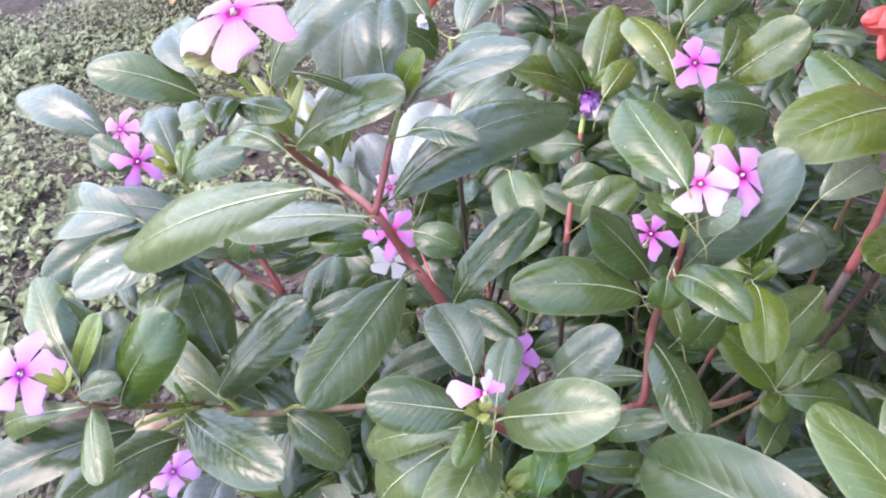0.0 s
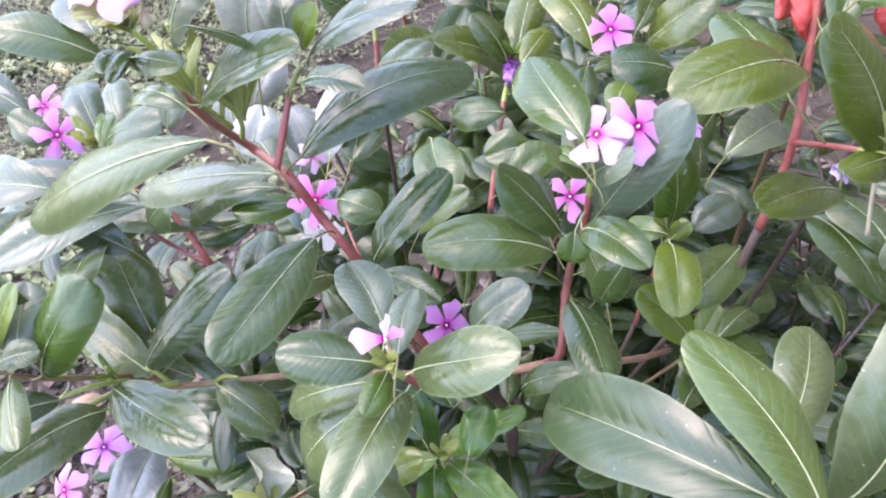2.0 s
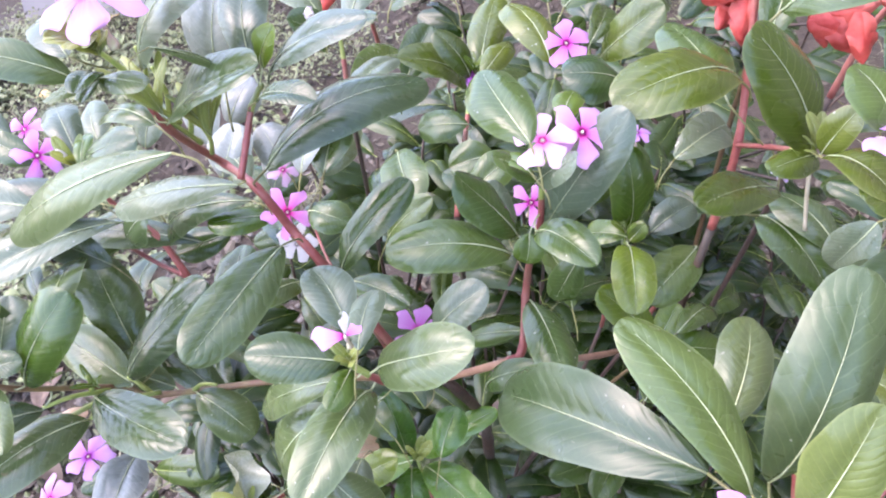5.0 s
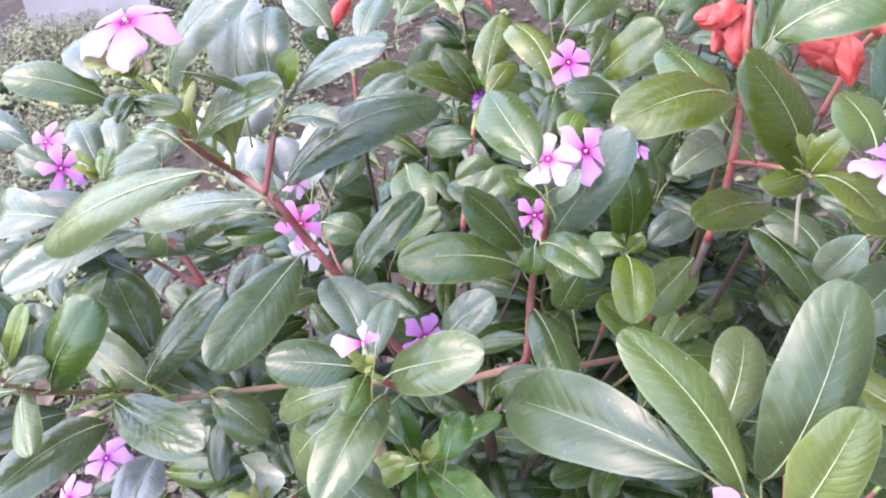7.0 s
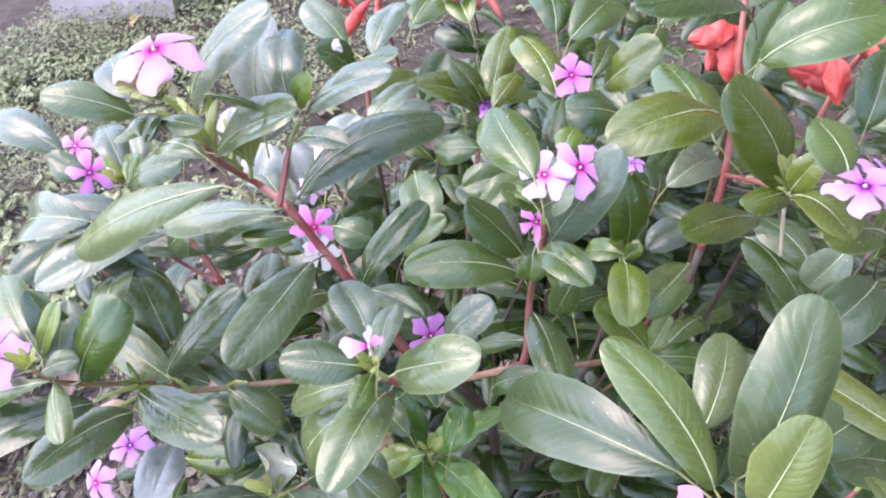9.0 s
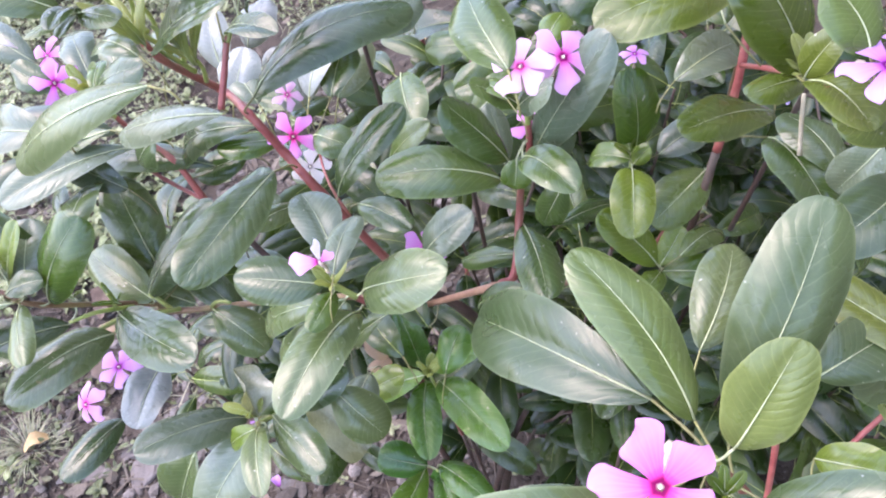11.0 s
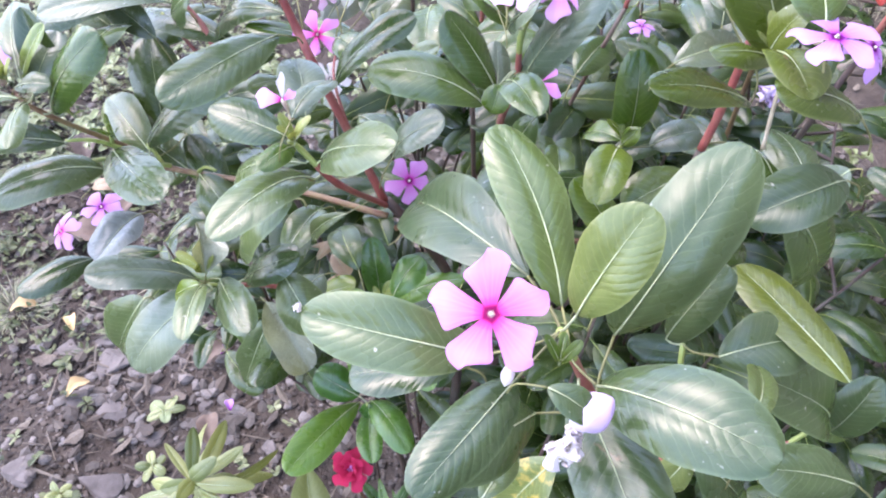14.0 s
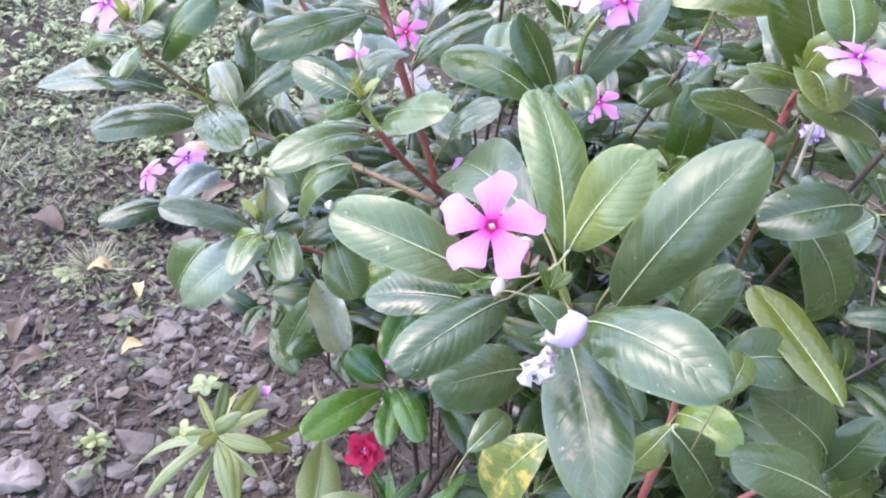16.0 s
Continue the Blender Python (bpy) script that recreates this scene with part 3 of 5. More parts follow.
pieces = []
n = 0
while n < 1500:
    x, y = g.uniform(-2.0, 1.2), g.uniform(0.85, 3.3)
    cover = noise.noise(Vector((x * 2.2, y * 2.2, 7))) + 0.35 - 0.8 * ebb(x, -0.55, 0.0) + 0.3 * min(y - 1.3, 1.0) - 1.5 * max(0.0, abs(x + 0.45) - 1.0) - 1.5 * max(0.0, y - 2.7)
    if cover < g.uniform(0.0, 0.5) or bare(x, y) or (-1.02 < x < -0.52 and 2.0 < y < 2.6):
        continue
    n += 1
    size = g.uniform(0.014, 0.030)
    base = g.uniform(0.012, 0.05)
    spin = g.uniform(0, 6.3)
    for k in range(g.randint(5, 9)):
        pieces.append(broad_leaf(x + g.uniform(-0.014, 0.014), y + g.uniform(-0.014, 0.014), ground_z(x, y) + base * g.uniform(0.5, 1.2), spin + k * 2.4, size * g.uniform(0.7, 1.2), size * g.uniform(0.4, 0.65), g.uniform(0.0, 0.9), g))
stuff("weed_clumps", pieces, CLUMPS, "leafy clumps of low yellow-green weeds on the soil", "weeds")
pieces = []
n = 0
while n < 130:
    x, y = g.uniform(-1.0, -0.28), g.uniform(0.25, 1.2)
    if noise.noise(Vector((x * 6, y * 6, 4))) + 1.2 * (-0.5 - x) < g.uniform(-0.1, 0.4):
        continue
    n += 1
    size = g.uniform(0.009, 0.020)
    spin = g.uniform(0, 6.3)
    for k in range(g.randint(3, 7)):
        pieces.append(broad_leaf(x, y, ground_z(x, y) + g.uniform(0.006, 0.02), spin + k * 2.4, size * g.uniform(0.7, 1.2), size * g.uniform(0.4, 0.7), g.uniform(0.0, 0.7), g))
stuff("weed_sprouts", pieces, NEAR_WEEDS, "scattered small weed sprouts on the bare soil", "weeds")

pieces = []
n = 0
while n < 4800:
    x, y = g.uniform(-1.15, -0.2), g.uniform(0.22, 1.25)
    cover = noise.noise(Vector((x * 7, y * 7, 2))) + 1.5 * (-0.52 - x) + (0.25 if y > 0.5 else -0.1)
    if cover < g.uniform(-0.05, 0.6):
        continue
    n += 1
    pieces.append(small_leaf(x, y, ground_z(x, y) + g.uniform(0.002, 0.022), g.uniform(0, 6.3), g.uniform(0.006, 0.018), g.uniform(0.004, 0.010), g.uniform(-0.3, 0.7), g))
stuff("small_weeds", pieces, NEAR_WEEDS, "small dull green weeds creeping over the soil", "weeds")

pieces = []
n = 0
while n < 13000:
    x, y = g.uniform(-2.3, 1.4), g.uniform(0.35, 3.6)
    if noise.noise(Vector((x * 4, y * 4, 9))) + 0.35 - 0.6 * ebb(x, -0.8, -0.4) + (0.25 if y > 1.05 else 1.1) * (min(y, 2.4) - 1.05) - 1.6 * max(0.0, y - 2.6) - 1.6 * max(0.0, abs(x + 0.4) - 1.3) < g.uniform(-0.1, 0.5) or bare(x, y):
        continue
    n += 1
    pieces.append(strip(x, y, ground_z(x, y), g.uniform(0, 6.3), g.uniform(0.025, 0.07), g.uniform(0.0014, 0.003), g.uniform(0.01, 0.05), g, g.uniform(0.4, 1.1)))
for k in range(170):
    a, d = g.uniform(0, 6.3), 0.030 * g.random()
    x, y = -0.60 + d * math.cos(a), 0.57 + d * math.sin(a)
    pieces.append(strip(x, y, ground_z(x, y), a + g.uniform(-0.6, 0.6), g.uniform(0.02, 0.06), g.uniform(0.0012, 0.0022), g.uniform(0.02, 0.06), g, g.uniform(0.3, 0.9)))
stuff("grass", pieces, GRASS, "thin short grass, part green and part straw-coloured", "grass")


def stone(x, y, size, flat=0.55, seed=0):
    r = random.Random(seed)
    bm = bmesh.new()
    bmesh.ops.create_icosphere(bm, subdivisions=3, radius=1)
    off = Vector((seed * 3.7, seed * 1.3, 0))
    sx, sy = r.uniform(0.8, 1.2), r.uniform(0.65, 1.0)
    for v in bm.verts:
        d = v.co.normalized()
        k = 1 + 0.32 * noise.noise(d * 1.3 + off) + 0.2 * noise.noise(d * 3.0 + off) + 0.08 * noise.noise(d * 8 + off)
        d = d * k
        for c in (Vector((1, 0.3, 0.2)), Vector((-0.6, 0.8, 0.1)), Vector((-0.3, -0.9, 0.3)), Vector((0.2, 0.1, 1))):
            c.rotate(Euler((0, 0, seed)))
            c.normalize()
            m = d.dot(c)
            if m > 0.66:
                d = d - c * (m - 0.66) * 0.9
        v.co = Vector((d.x * sx, d.y * sy, d.z * flat)) * size / 2
    ob = part("stone", bm, STONE, smooth=False)
    ob.location = (x, y, ground_z(x, y) - size * flat * 0.05)
    ob.rotation_euler = (r.uniform(-.2, .2), r.uniform(-.2, .2), r.uniform(0, 6))
    return tagged(ob, "angular grey-brown stone lying on the bare soil", "stone", "stones on the soil")


# stones on the bare soil beside the bush
for k, (x, y, s) in enumerate((
        (-0.43, 0.44, 0.052), (-0.375, 0.44, 0.045), (-0.49, 0.52, 0.050), (-0.44, 0.545, 0.050), (-0.415, 0.505, 0.06), (-0.40, 0.56, 0.04),
        (-0.33, 0.33, 0.075), (-0.44, 0.325, 0.055), (-0.50, 0.34, 0.03), (-0.36, 0.26, 0.06), (-0.33, 0.29, 0.05), (-0.29, 0.55, 0.035),
        (-0.26, 0.47, 0.03), (-0.31, 0.60, 0.035), (-0.20, 0.50, 0.03), (-0.24, 0.62, 0.04), (-0.436, 0.231, 0.085), (-0.38, 0.62, 0.04),
        (-0.15, 0.42, 0.032), (-0.12, 0.53, 0.04), (-0.34, 0.48, 0.03), (-0.30, 0.41, 0.035))):
    stone(x, y, s * 0.96, 0.30 if k % 3 else 0.42, k + 1)


def fallen_leaf(x, y, length, heading, mat, label):
    bm = bmesh.new()
    uvl = bm.loops.layers.uv.new("UVMap")
    d = Vector((math.cos(heading), math.sin(heading), 0))
    z = ground_z(x, y) + 0.012
    b = Vector((x, y, z))
    line = [b + d * length * s + Vector((0, 0, 0.012 * math.sin(3.1 * s))) for s in (0, .25, .5, .75, 1)]
    side = Vector((-d.y, d.x, 0))
    blade(bm, uvl, line, lambda v: side, lambda v: Vector((0, 0, 1)), length * 0.55, 0.6, 0.45, 0.25, heading, 8, 6)
    return tagged(part("fallen_leaf", bm, mat), label, "fallen leaf", "fallen leaves")


for x, y, s, h in ((-0.437, 0.433, 0.035, 1.0), (-0.49, 0.545, 0.03, 2.2), (-0.60, 0.56, 0.04, 0.5), (-0.69, 2.1, 0.06, 1.2), (-0.75, 1.75, 0.06, 2.6),
                   (-0.45, 2.0, 0.05, 0.4), (0.02, 1.45, 0.05, 1.9), (0.36, 1.5, 0.06, 0.9)):
    fallen_leaf(x, y, s, h, DRY, "fallen yellow leaf, slightly curled, lying on the ground")
for x, y, s, h in ((-0.62, 0.72, 0.09, 0.3), (-0.55, 0.80, 0.08, 1.4), (-0.48, 0.66, 0.07, 2.4), (-0.66, 0.9, 0.09, 2.0), (-0.28, 0.52, 0.05, 1.0),
                   (-0.22, 0.40, 0.05, 2.0), (-0.35, 0.74, 0.08, 0.9), (-0.7, 0.62, 0.07, 2.9), (-0.05, 0.7, 0.06, 0.2), (0.12, 0.62, 0.06, 1.2),
                   (-0.575, 0.375, 0.05, 0.4), (-0.60, 0.40, 0.05, 2.0), (-0.555, 0.35, 0.04, 1.2), (-0.61, 0.35, 0.05, 2.8)):
    fallen_leaf(x, y, s, h, DRY_BROWN, "fallen brown leaf, dry and crumpled, lying on the soil")

for x, y, h in ((-0.264, 0.544, 0.6), (-0.216, 0.458, 2.0), (-0.094, 0.585, 1.2), (-0.30, 0.70, 2.4)):
    bm = bmesh.new()
    uvl = bm.loops.layers.uv.new("UVMap")
    z = ground_z(x, y) + 0.010
    way = Vector((math.cos(h), math.sin(h), 0.15))
    line = [Vector((x, y, z)) + way * 0.016 * f + Vector((0, 0, 0.006 * math.sin(3 * f))) for f in (0, 0.3, 0.6, 1)]
    blade(bm, uvl, line, lambda v: Vector((-way.y, way.x, 0.2)), lambda v: Vector((0, 0, 1)), 0.012, 0.6, 0.6, 0.4, h, 6, 6)
    tagged(part("fallen_petal", bm, PETAL['violet']), "fallen violet petal, curled up on the soil", "petal", "fallen petals")

# ---- unseen walls, added to dim the sky mirrored in right-hand leaves ----
PLASTER = plain_material("plaster", (0.20, 0.19, 0.165), (0.27, 0.255, 0.225), 3.0, 0.9, 0.5, 0.004, 8.0, 0.0, (0.16, 0.15, 0.13))
for name, at, size in (("wall_east", (2.5, 0.0, 2.4), (0.24, 7.0, 5.0)), ("wall_north", (1.50, 3.62, 2.4), (2.24, 0.24, 5.0))):
    bm = bmesh.new()
    bmesh.ops.create_cube(bm, size=1, matrix=Matrix.Translation(at) @ Matrix.Diagonal((*size, 1)))
    tagged(part(name, bm, PLASTER, smooth=False), "plain grey wall added out of view to block the sky", "wall", kind="structure")

# ---- concrete block behind the weeds ----
block = thing("concrete_block", (-0.77, 2.2, 0), "pale grey concrete slab in the weeds, tilted back to catch more light", "concrete block")
bm = bmesh.new()
bmesh.ops.create_cube(bm, size=1)
bmesh.ops.subdivide_edges(bm, edges=bm.edges[:], cuts=3, use_grid_fill=True)
for v in bm.verts:
    c = v.co.copy()
    # sheared back in y so that the front face takes more sky light
    v.co = Vector((-0.76 + c.x * 0.36 + 0.01 * noise.noise(c * 4), 2.24 + c.y * 0.10 - c.x * 0.05 + 0.4 * (c.z + 0.4) * 0.36, 0.15 + c.z * 0.36 + 0.008 * noise.noise(c * 5)))
part("slab", bm, CONCRETE, block, smooth=False)

# ---- periwinkle plants ----
bush = thing("periwinkle_bush", (0.05, 0.35, 0), "large periwinkle bush with red stems, glossy green leaves and pink flowers", "flowering bush", "periwinkles")
near = thing("periwinkle_bush", (0.24, 0.16, 0), "periwinkle bush with broad pale-ribbed leaves and one open pink flower", "flowering bush", "periwinkles")
tall = thing("periwinkle_bush", (0.24, 0.40, 0), "periwinkle bush with upright red stems and fresh yellow-green leaves", "flowering bush", "periwinkles")
back = thing("periwinkle_bush", (0.12, 0.47, 0), "periwinkle bush with small fresh leaves and one pink flower", "flowering bush", "periwinkles")
far = thing("periwinkle_bush", (0.03, 0.53, 0), "slim periwinkle bush with a wilted white flower", "flowering bush", "periwinkles")
seedling = thing("periwinkle_seedling", (0.03, 0.31, 0), "young bright green periwinkle seedling on the soil", "seedling", "periwinkles")

# main trunks
stem(bush, 0.0067, 0.0045, (0.05, 0.35, -0.01), (0.09, 0.37, 0.2), (0.095, 0.345, 0.42), (0.075, 0.325, 0.51), (0.045, 0.315, 0.56), bark=BARK)
stem(bush, 0.0053, 0.0030, (0.055, 0.35, 0.1), (0.10, 0.37, 0.25), (0.155, 0.375, 0.38), bark=BARK)
stem(bush, 0.0045, 0.0030, (0.05, 0.35, 0.12), (0.02, 0.35, 0.3), (0.0, 0.35, 0.43), bark=BARK)
stem(near, 0.0060, 0.0037, (0.24, 0.16, -0.01), (0.25, 0.165, 0.2), (0.24, 0.16, 0.39), bark=BARK)
stem(tall, 0.0053, 0.0037, (0.24, 0.40, -0.01), (0.225, 0.40, 0.21), bark=BARK)
stem(tall, 0.0045, 0.0030, (0.24, 0.40, 0.0), (0.26, 0.42, 0.31), bark=BARK)
stem(back, 0.0045, 0.0027, (0.12, 0.47, -0.01), (0.10, 0.46, 0.31), bark=BARK)
stem(back, 0.0037, 0.0023, (0.12, 0.47, 0.0), (0.11, 0.46, 0.41), bark=BARK)
stem(far, 0.0045, 0.0025, (0.03, 0.53, -0.01), (0.03, 0.52, 0.31), bark=BARK)
stem(seedling, 0.0023, 0.0018, (0.03, 0.31, -0.01), (0.03, 0.31, 0.19), bark=BARK)
stem_a = stem(bush, 0.0039, 0.0022, (0.045, 0.315, 0.555), (0.007, 0.307, 0.660), (-0.008, 0.319, 0.681), (-0.021, 0.323, 0.709), (-0.042, 0.358, 0.702), (-0.056, 0.328, 0.748), (-0.064, 0.331, 0.770), (-0.068, 0.332, 0.781))
stem_a2 = stem(bush, 0.0022, 0.0017, (-0.015, 0.272, 0.751), (-0.010, 0.280, 0.764), (-0.005, 0.288, 0.777), (-0.002, 0.308, 0.776))
stem_b = stem(bush, 0.0033, 0.0020, (0.045, 0.315, 0.545), (-0.030, 0.325, 0.548), (-0.124, 0.327, 0.550), (-0.144, 0.334, 0.554), (-0.181, 0.293, 0.613), (-0.199, 0.296, 0.626), bark=BROWN_STEM)
stem_c = stem(bush, 0.0028, 0.0020, (0.045, 0.315, 0.555), (0.035, 0.244, 0.631), (0.018, 0.237, 0.658), (0.013, 0.234, 0.665))
stem(bush, 0.0020, 0.0024, (0.060, 0.360, 0.120), (0.050, 0.345, 0.300), bark=BARK)
stem_d = stem(bush, 0.0025, 0.0017, (0.050, 0.345, 0.300), (0.038, 0.322, 0.440))
stem(bush, 0.0029, 0.0034, (0.050, 0.320, 0.530), (0.101, 0.268, 0.605), bark=TAN_STEM)
stem(bush, 0.0030, 0.0024, (0.100, 0.268, 0.604), (0.128, 0.276, 0.590), (0.160, 0.285, 0.578), (0.190, 0.31, 0.55), bark=TAN_STEM)
stem_e = stem(bush, 0.0036, 0.0020, (0.101, 0.268, 0.605), (0.110, 0.273, 0.607), (0.117, 0.297, 0.627), (0.120, 0.298, 0.654), (0.126, 0.302, 0.673), (0.126, 0.297, 0.706), (0.130, 0.303, 0.718))
stem(bush, 0.0019, 0.0022, (0.160, 0.380, 0.360), (0.190, 0.375, 0.500), bark=BARK)
stem_f = stem(bush, 0.0023, 0.0017, (0.190, 0.375, 0.500), (0.198, 0.363, 0.598))
stem(bush, 0.0019, 0.0022, (0.150, 0.360, 0.360), (0.185, 0.340, 0.470), bark=BARK)
stem_g = stem(bush, 0.0019, 0.0014, (0.185, 0.340, 0.470), (0.210, 0.314, 0.543), bark=BROWN_STEM)
stem(bush, 0.0021, 0.0025, (0.160, 0.380, 0.360), (0.220, 0.370, 0.500), bark=BARK)
stem(bush, 0.0027, 0.0020, (0.220, 0.370, 0.500), (0.249, 0.366, 0.579))
stem(tall, 0.0031, 0.0037, (0.220, 0.400, 0.200), (0.245, 0.342, 0.617), bark=BARK)
stem_h = stem(tall, 0.0039, 0.0022, (0.245, 0.342, 0.617), (0.249, 0.342, 0.646), (0.253, 0.346, 0.681), (0.257, 0.358, 0.709), (0.258, 0.368, 0.749), (0.261, 0.381, 0.779), (0.264, 0.393, 0.835))
stem_h2 = stem(tall, 0.0022, 0.0017, (0.252, 0.344, 0.678), (0.248, 0.302, 0.706), (0.244, 0.259, 0.733))
stem(tall, 0.0025, 0.0030, (0.260, 0.420, 0.300), (0.332, 0.390, 0.671), bark=BARK)
stem_r = stem(tall, 0.0031, 0.0022, (0.332, 0.390, 0.671), (0.340, 0.386, 0.712), (0.348, 0.381, 0.737), (0.376, 0.378, 0.775))
stem(back, 0.0022, 0.0027, (0.100, 0.460, 0.300), (0.089, 0.397, 0.608), bark=BARK)
stem_i = stem(back, 0.0028, 0.0019, (0.089, 0.397, 0.608), (0.099, 0.431, 0.631), (0.109, 0.464, 0.650), (0.114, 0.477, 0.655))
stem(back, 0.0019, 0.0022, (0.110, 0.460, 0.400), (0.188, 0.446, 0.654), bark=BARK)
stem(back, 0.0023, 0.0017, (0.188, 0.446, 0.654), (0.194, 0.461, 0.686))
stem(far, 0.0021, 0.0025, (0.030, 0.520, 0.300), (0.025, 0.486, 0.663), bark=BARK)
stem_s = stem(far, 0.0027, 0.0019, (0.025, 0.486, 0.663), (0.026, 0.490, 0.683), (0.026, 0.498, 0.706))
stem(bush, 0.0027, 0.0033, (0.000, 0.350, 0.420), (-0.099, 0.394, 0.588), bark=BARK)
stem_t = stem(bush, 0.0034, 0.0020, (-0.099, 0.394, 0.588), (-0.114, 0.408, 0.618), (-0.132, 0.414, 0.638), (-0.149, 0.418, 0.672))
stem(bush, 0.0023, 0.0017, (-0.099, 0.394, 0.588), (-0.128, 0.414, 0.594), (-0.156, 0.424, 0.619))
stem_j = stem(bush, 0.0028, 0.0019, (0.030, 0.330, 0.420), (-0.030, 0.290, 0.480), (-0.069, 0.249, 0.518))
stem_u = stem(bush, 0.0016, 0.0010, (0.040, 0.350, 0.500), (0.008, 0.337, 0.625), (-0.009, 0.400, 0.628))
stem(seedling, 0.0015, 0.0018, (0.030, 0.310, 0.180), (0.030, 0.292, 0.304), bark=BARK)
stem_m = stem(seedling, 0.0019, 0.0014, (0.030, 0.292, 0.304), (0.030, 0.284, 0.356))
stem(near, 0.0032, 0.0038, (0.240, 0.160, 0.380), (0.228, 0.145, 0.500), bark=BARK)
stem_k = stem(near, 0.0040, 0.0024, (0.228, 0.145, 0.500), (0.200, 0.128, 0.600), (0.178, 0.112, 0.660), (0.163, 0.098, 0.706))
stem(near, 0.0030, 0.0020, (0.240, 0.160, 0.400), (0.236, 0.140, 0.540), (0.234, 0.118, 0.620))
stem(near, 0.0030, 0.0020, (0.240, 0.160, 0.380), (0.290, 0.195, 0.470), (0.332, 0.212, 0.528))
stem(near, 0.0028, 0.0020, (0.240, 0.160, 0.420), (0.240, 0.180, 0.540), (0.232, 0.188, 0.605))

# leaves on stem_a
leaf(stem_a, (-0.035, 0.258, 0.778), (-0.133, 0.288, 0.727), 0.029, tone='g')
leaf(stem_a, (-0.020, 0.286, 0.738), (-0.101, 0.335, 0.700), 0.023, tone='p')
leaf(stem_a, (-0.048, 0.310, 0.761), (0.002, 0.286, 0.799), 0.030, tone='b')
leaf(stem_a, (-0.010, 0.307, 0.730), (0.074, 0.337, 0.753), 0.034, tone='b')
leaf(stem_a, (-0.086, 0.319, 0.785), (-0.127, 0.319, 0.804), 0.020, tone='b')
leaf(stem_a, (-0.054, 0.318, 0.786), (-0.005, 0.311, 0.841), 0.029, tone='p')
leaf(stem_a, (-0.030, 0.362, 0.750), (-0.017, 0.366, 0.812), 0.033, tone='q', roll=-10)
# leaves on stem_a2
leaf(stem_a2, (-0.006, 0.320, 0.777), (-0.006, 0.363, 0.803), 0.024, tone='p')
leaf(stem_a2, (0.001, 0.310, 0.774), (0.049, 0.285, 0.814), 0.022, tone='p')
leaf(stem_a2, (0.001, 0.305, 0.786), (0.010, 0.301, 0.807), 0.013, tone='y')
leaf(stem_a2, (0.002, 0.269, 0.790), (0.027, 0.249, 0.800), 0.013, tone='b')
# leaves on stem_a
leaf(stem_a, (-0.039, 0.288, 0.810), (-0.017, 0.305, 0.789), 0.006, tone='b')
leaf(stem_a, (-0.082, 0.314, 0.798), (-0.098, 0.349, 0.804), 0.022, tone='p')
leaf(stem_a, (-0.050, 0.295, 0.770), (-0.083, 0.322, 0.762), 0.015, tone='b')
leaf(stem_a, (-0.031, 0.394, 0.632), (-0.072, 0.387, 0.639), 0.023, tone='y')
leaf(stem_a, (-0.010, 0.294, 0.691), (-0.054, 0.230, 0.683), 0.031, tone='b')
leaf(stem_a, (-0.008, 0.314, 0.644), (-0.032, 0.291, 0.657), 0.016, tone='b')
# leaves on stem_b
leaf(stem_b, (-0.171, 0.291, 0.616), (-0.129, 0.300, 0.674), 0.034, tone='y')
leaf(stem_b, (-0.140, 0.334, 0.562), (-0.073, 0.346, 0.627), 0.036, tone='b')
leaf(stem_b, (-0.154, 0.315, 0.570), (-0.085, 0.254, 0.590), 0.034, tone='b')
leaf(stem_b, (-0.191, 0.299, 0.631), (-0.169, 0.308, 0.670), 0.015, tone='y')
leaf(stem_b, (-0.184, 0.282, 0.638), (-0.161, 0.286, 0.642), 0.017, tone='b')
leaf(stem_b, (-0.178, 0.278, 0.631), (-0.162, 0.233, 0.632), 0.017, tone='b')
leaf(stem_b, (-0.188, 0.294, 0.636), (-0.227, 0.360, 0.653), 0.025, tone='b')
leaf(stem_b, (-0.175, 0.312, 0.612), (-0.190, 0.319, 0.673), 0.024, tone='b')
leaf(stem_b, (-0.141, 0.364, 0.547), (-0.167, 0.416, 0.603), 0.039, tone='b')
leaf(stem_b, (-0.153, 0.314, 0.642), (-0.149, 0.367, 0.643), 0.024, tone='b')
leaf(stem_b, (-0.184, 0.370, 0.602), (-0.208, 0.415, 0.604), 0.015, tone='b')
leaf(stem_b, (-0.155, 0.371, 0.525), (-0.176, 0.362, 0.568), 0.030, tone='p')
leaf(stem_b, (-0.162, 0.309, 0.556), (-0.227, 0.265, 0.556), 0.039, tone='h')
leaf(stem_b, (-0.174, 0.295, 0.588), (-0.268, 0.263, 0.583), 0.036, tone='h')
leaf(stem_b, (-0.180, 0.278, 0.634), (-0.252, 0.298, 0.592), 0.020, tone='b')
leaf(stem_b, (-0.096, 0.322, 0.552), (-0.062, 0.299, 0.529), 0.030, tone='b')
# leaves on stem_c
leaf(stem_c, (0.020, 0.245, 0.674), (0.005, 0.278, 0.688), 0.025, tone='p')
leaf(stem_c, (0.027, 0.209, 0.699), (0.037, 0.245, 0.700), 0.015, tone='p')
leaf(stem_c, (0.031, 0.234, 0.655), (0.076, 0.209, 0.692), 0.030, tone='b')
leaf(stem_c, (0.016, 0.226, 0.674), (-0.028, 0.232, 0.681), 0.025, tone='b')
leaf(stem_c, (0.021, 0.234, 0.651), (-0.041, 0.261, 0.602), 0.020, tone='b')
leaf(stem_c, (0.020, 0.224, 0.670), (0.010, 0.200, 0.673), 0.013, tone='y')
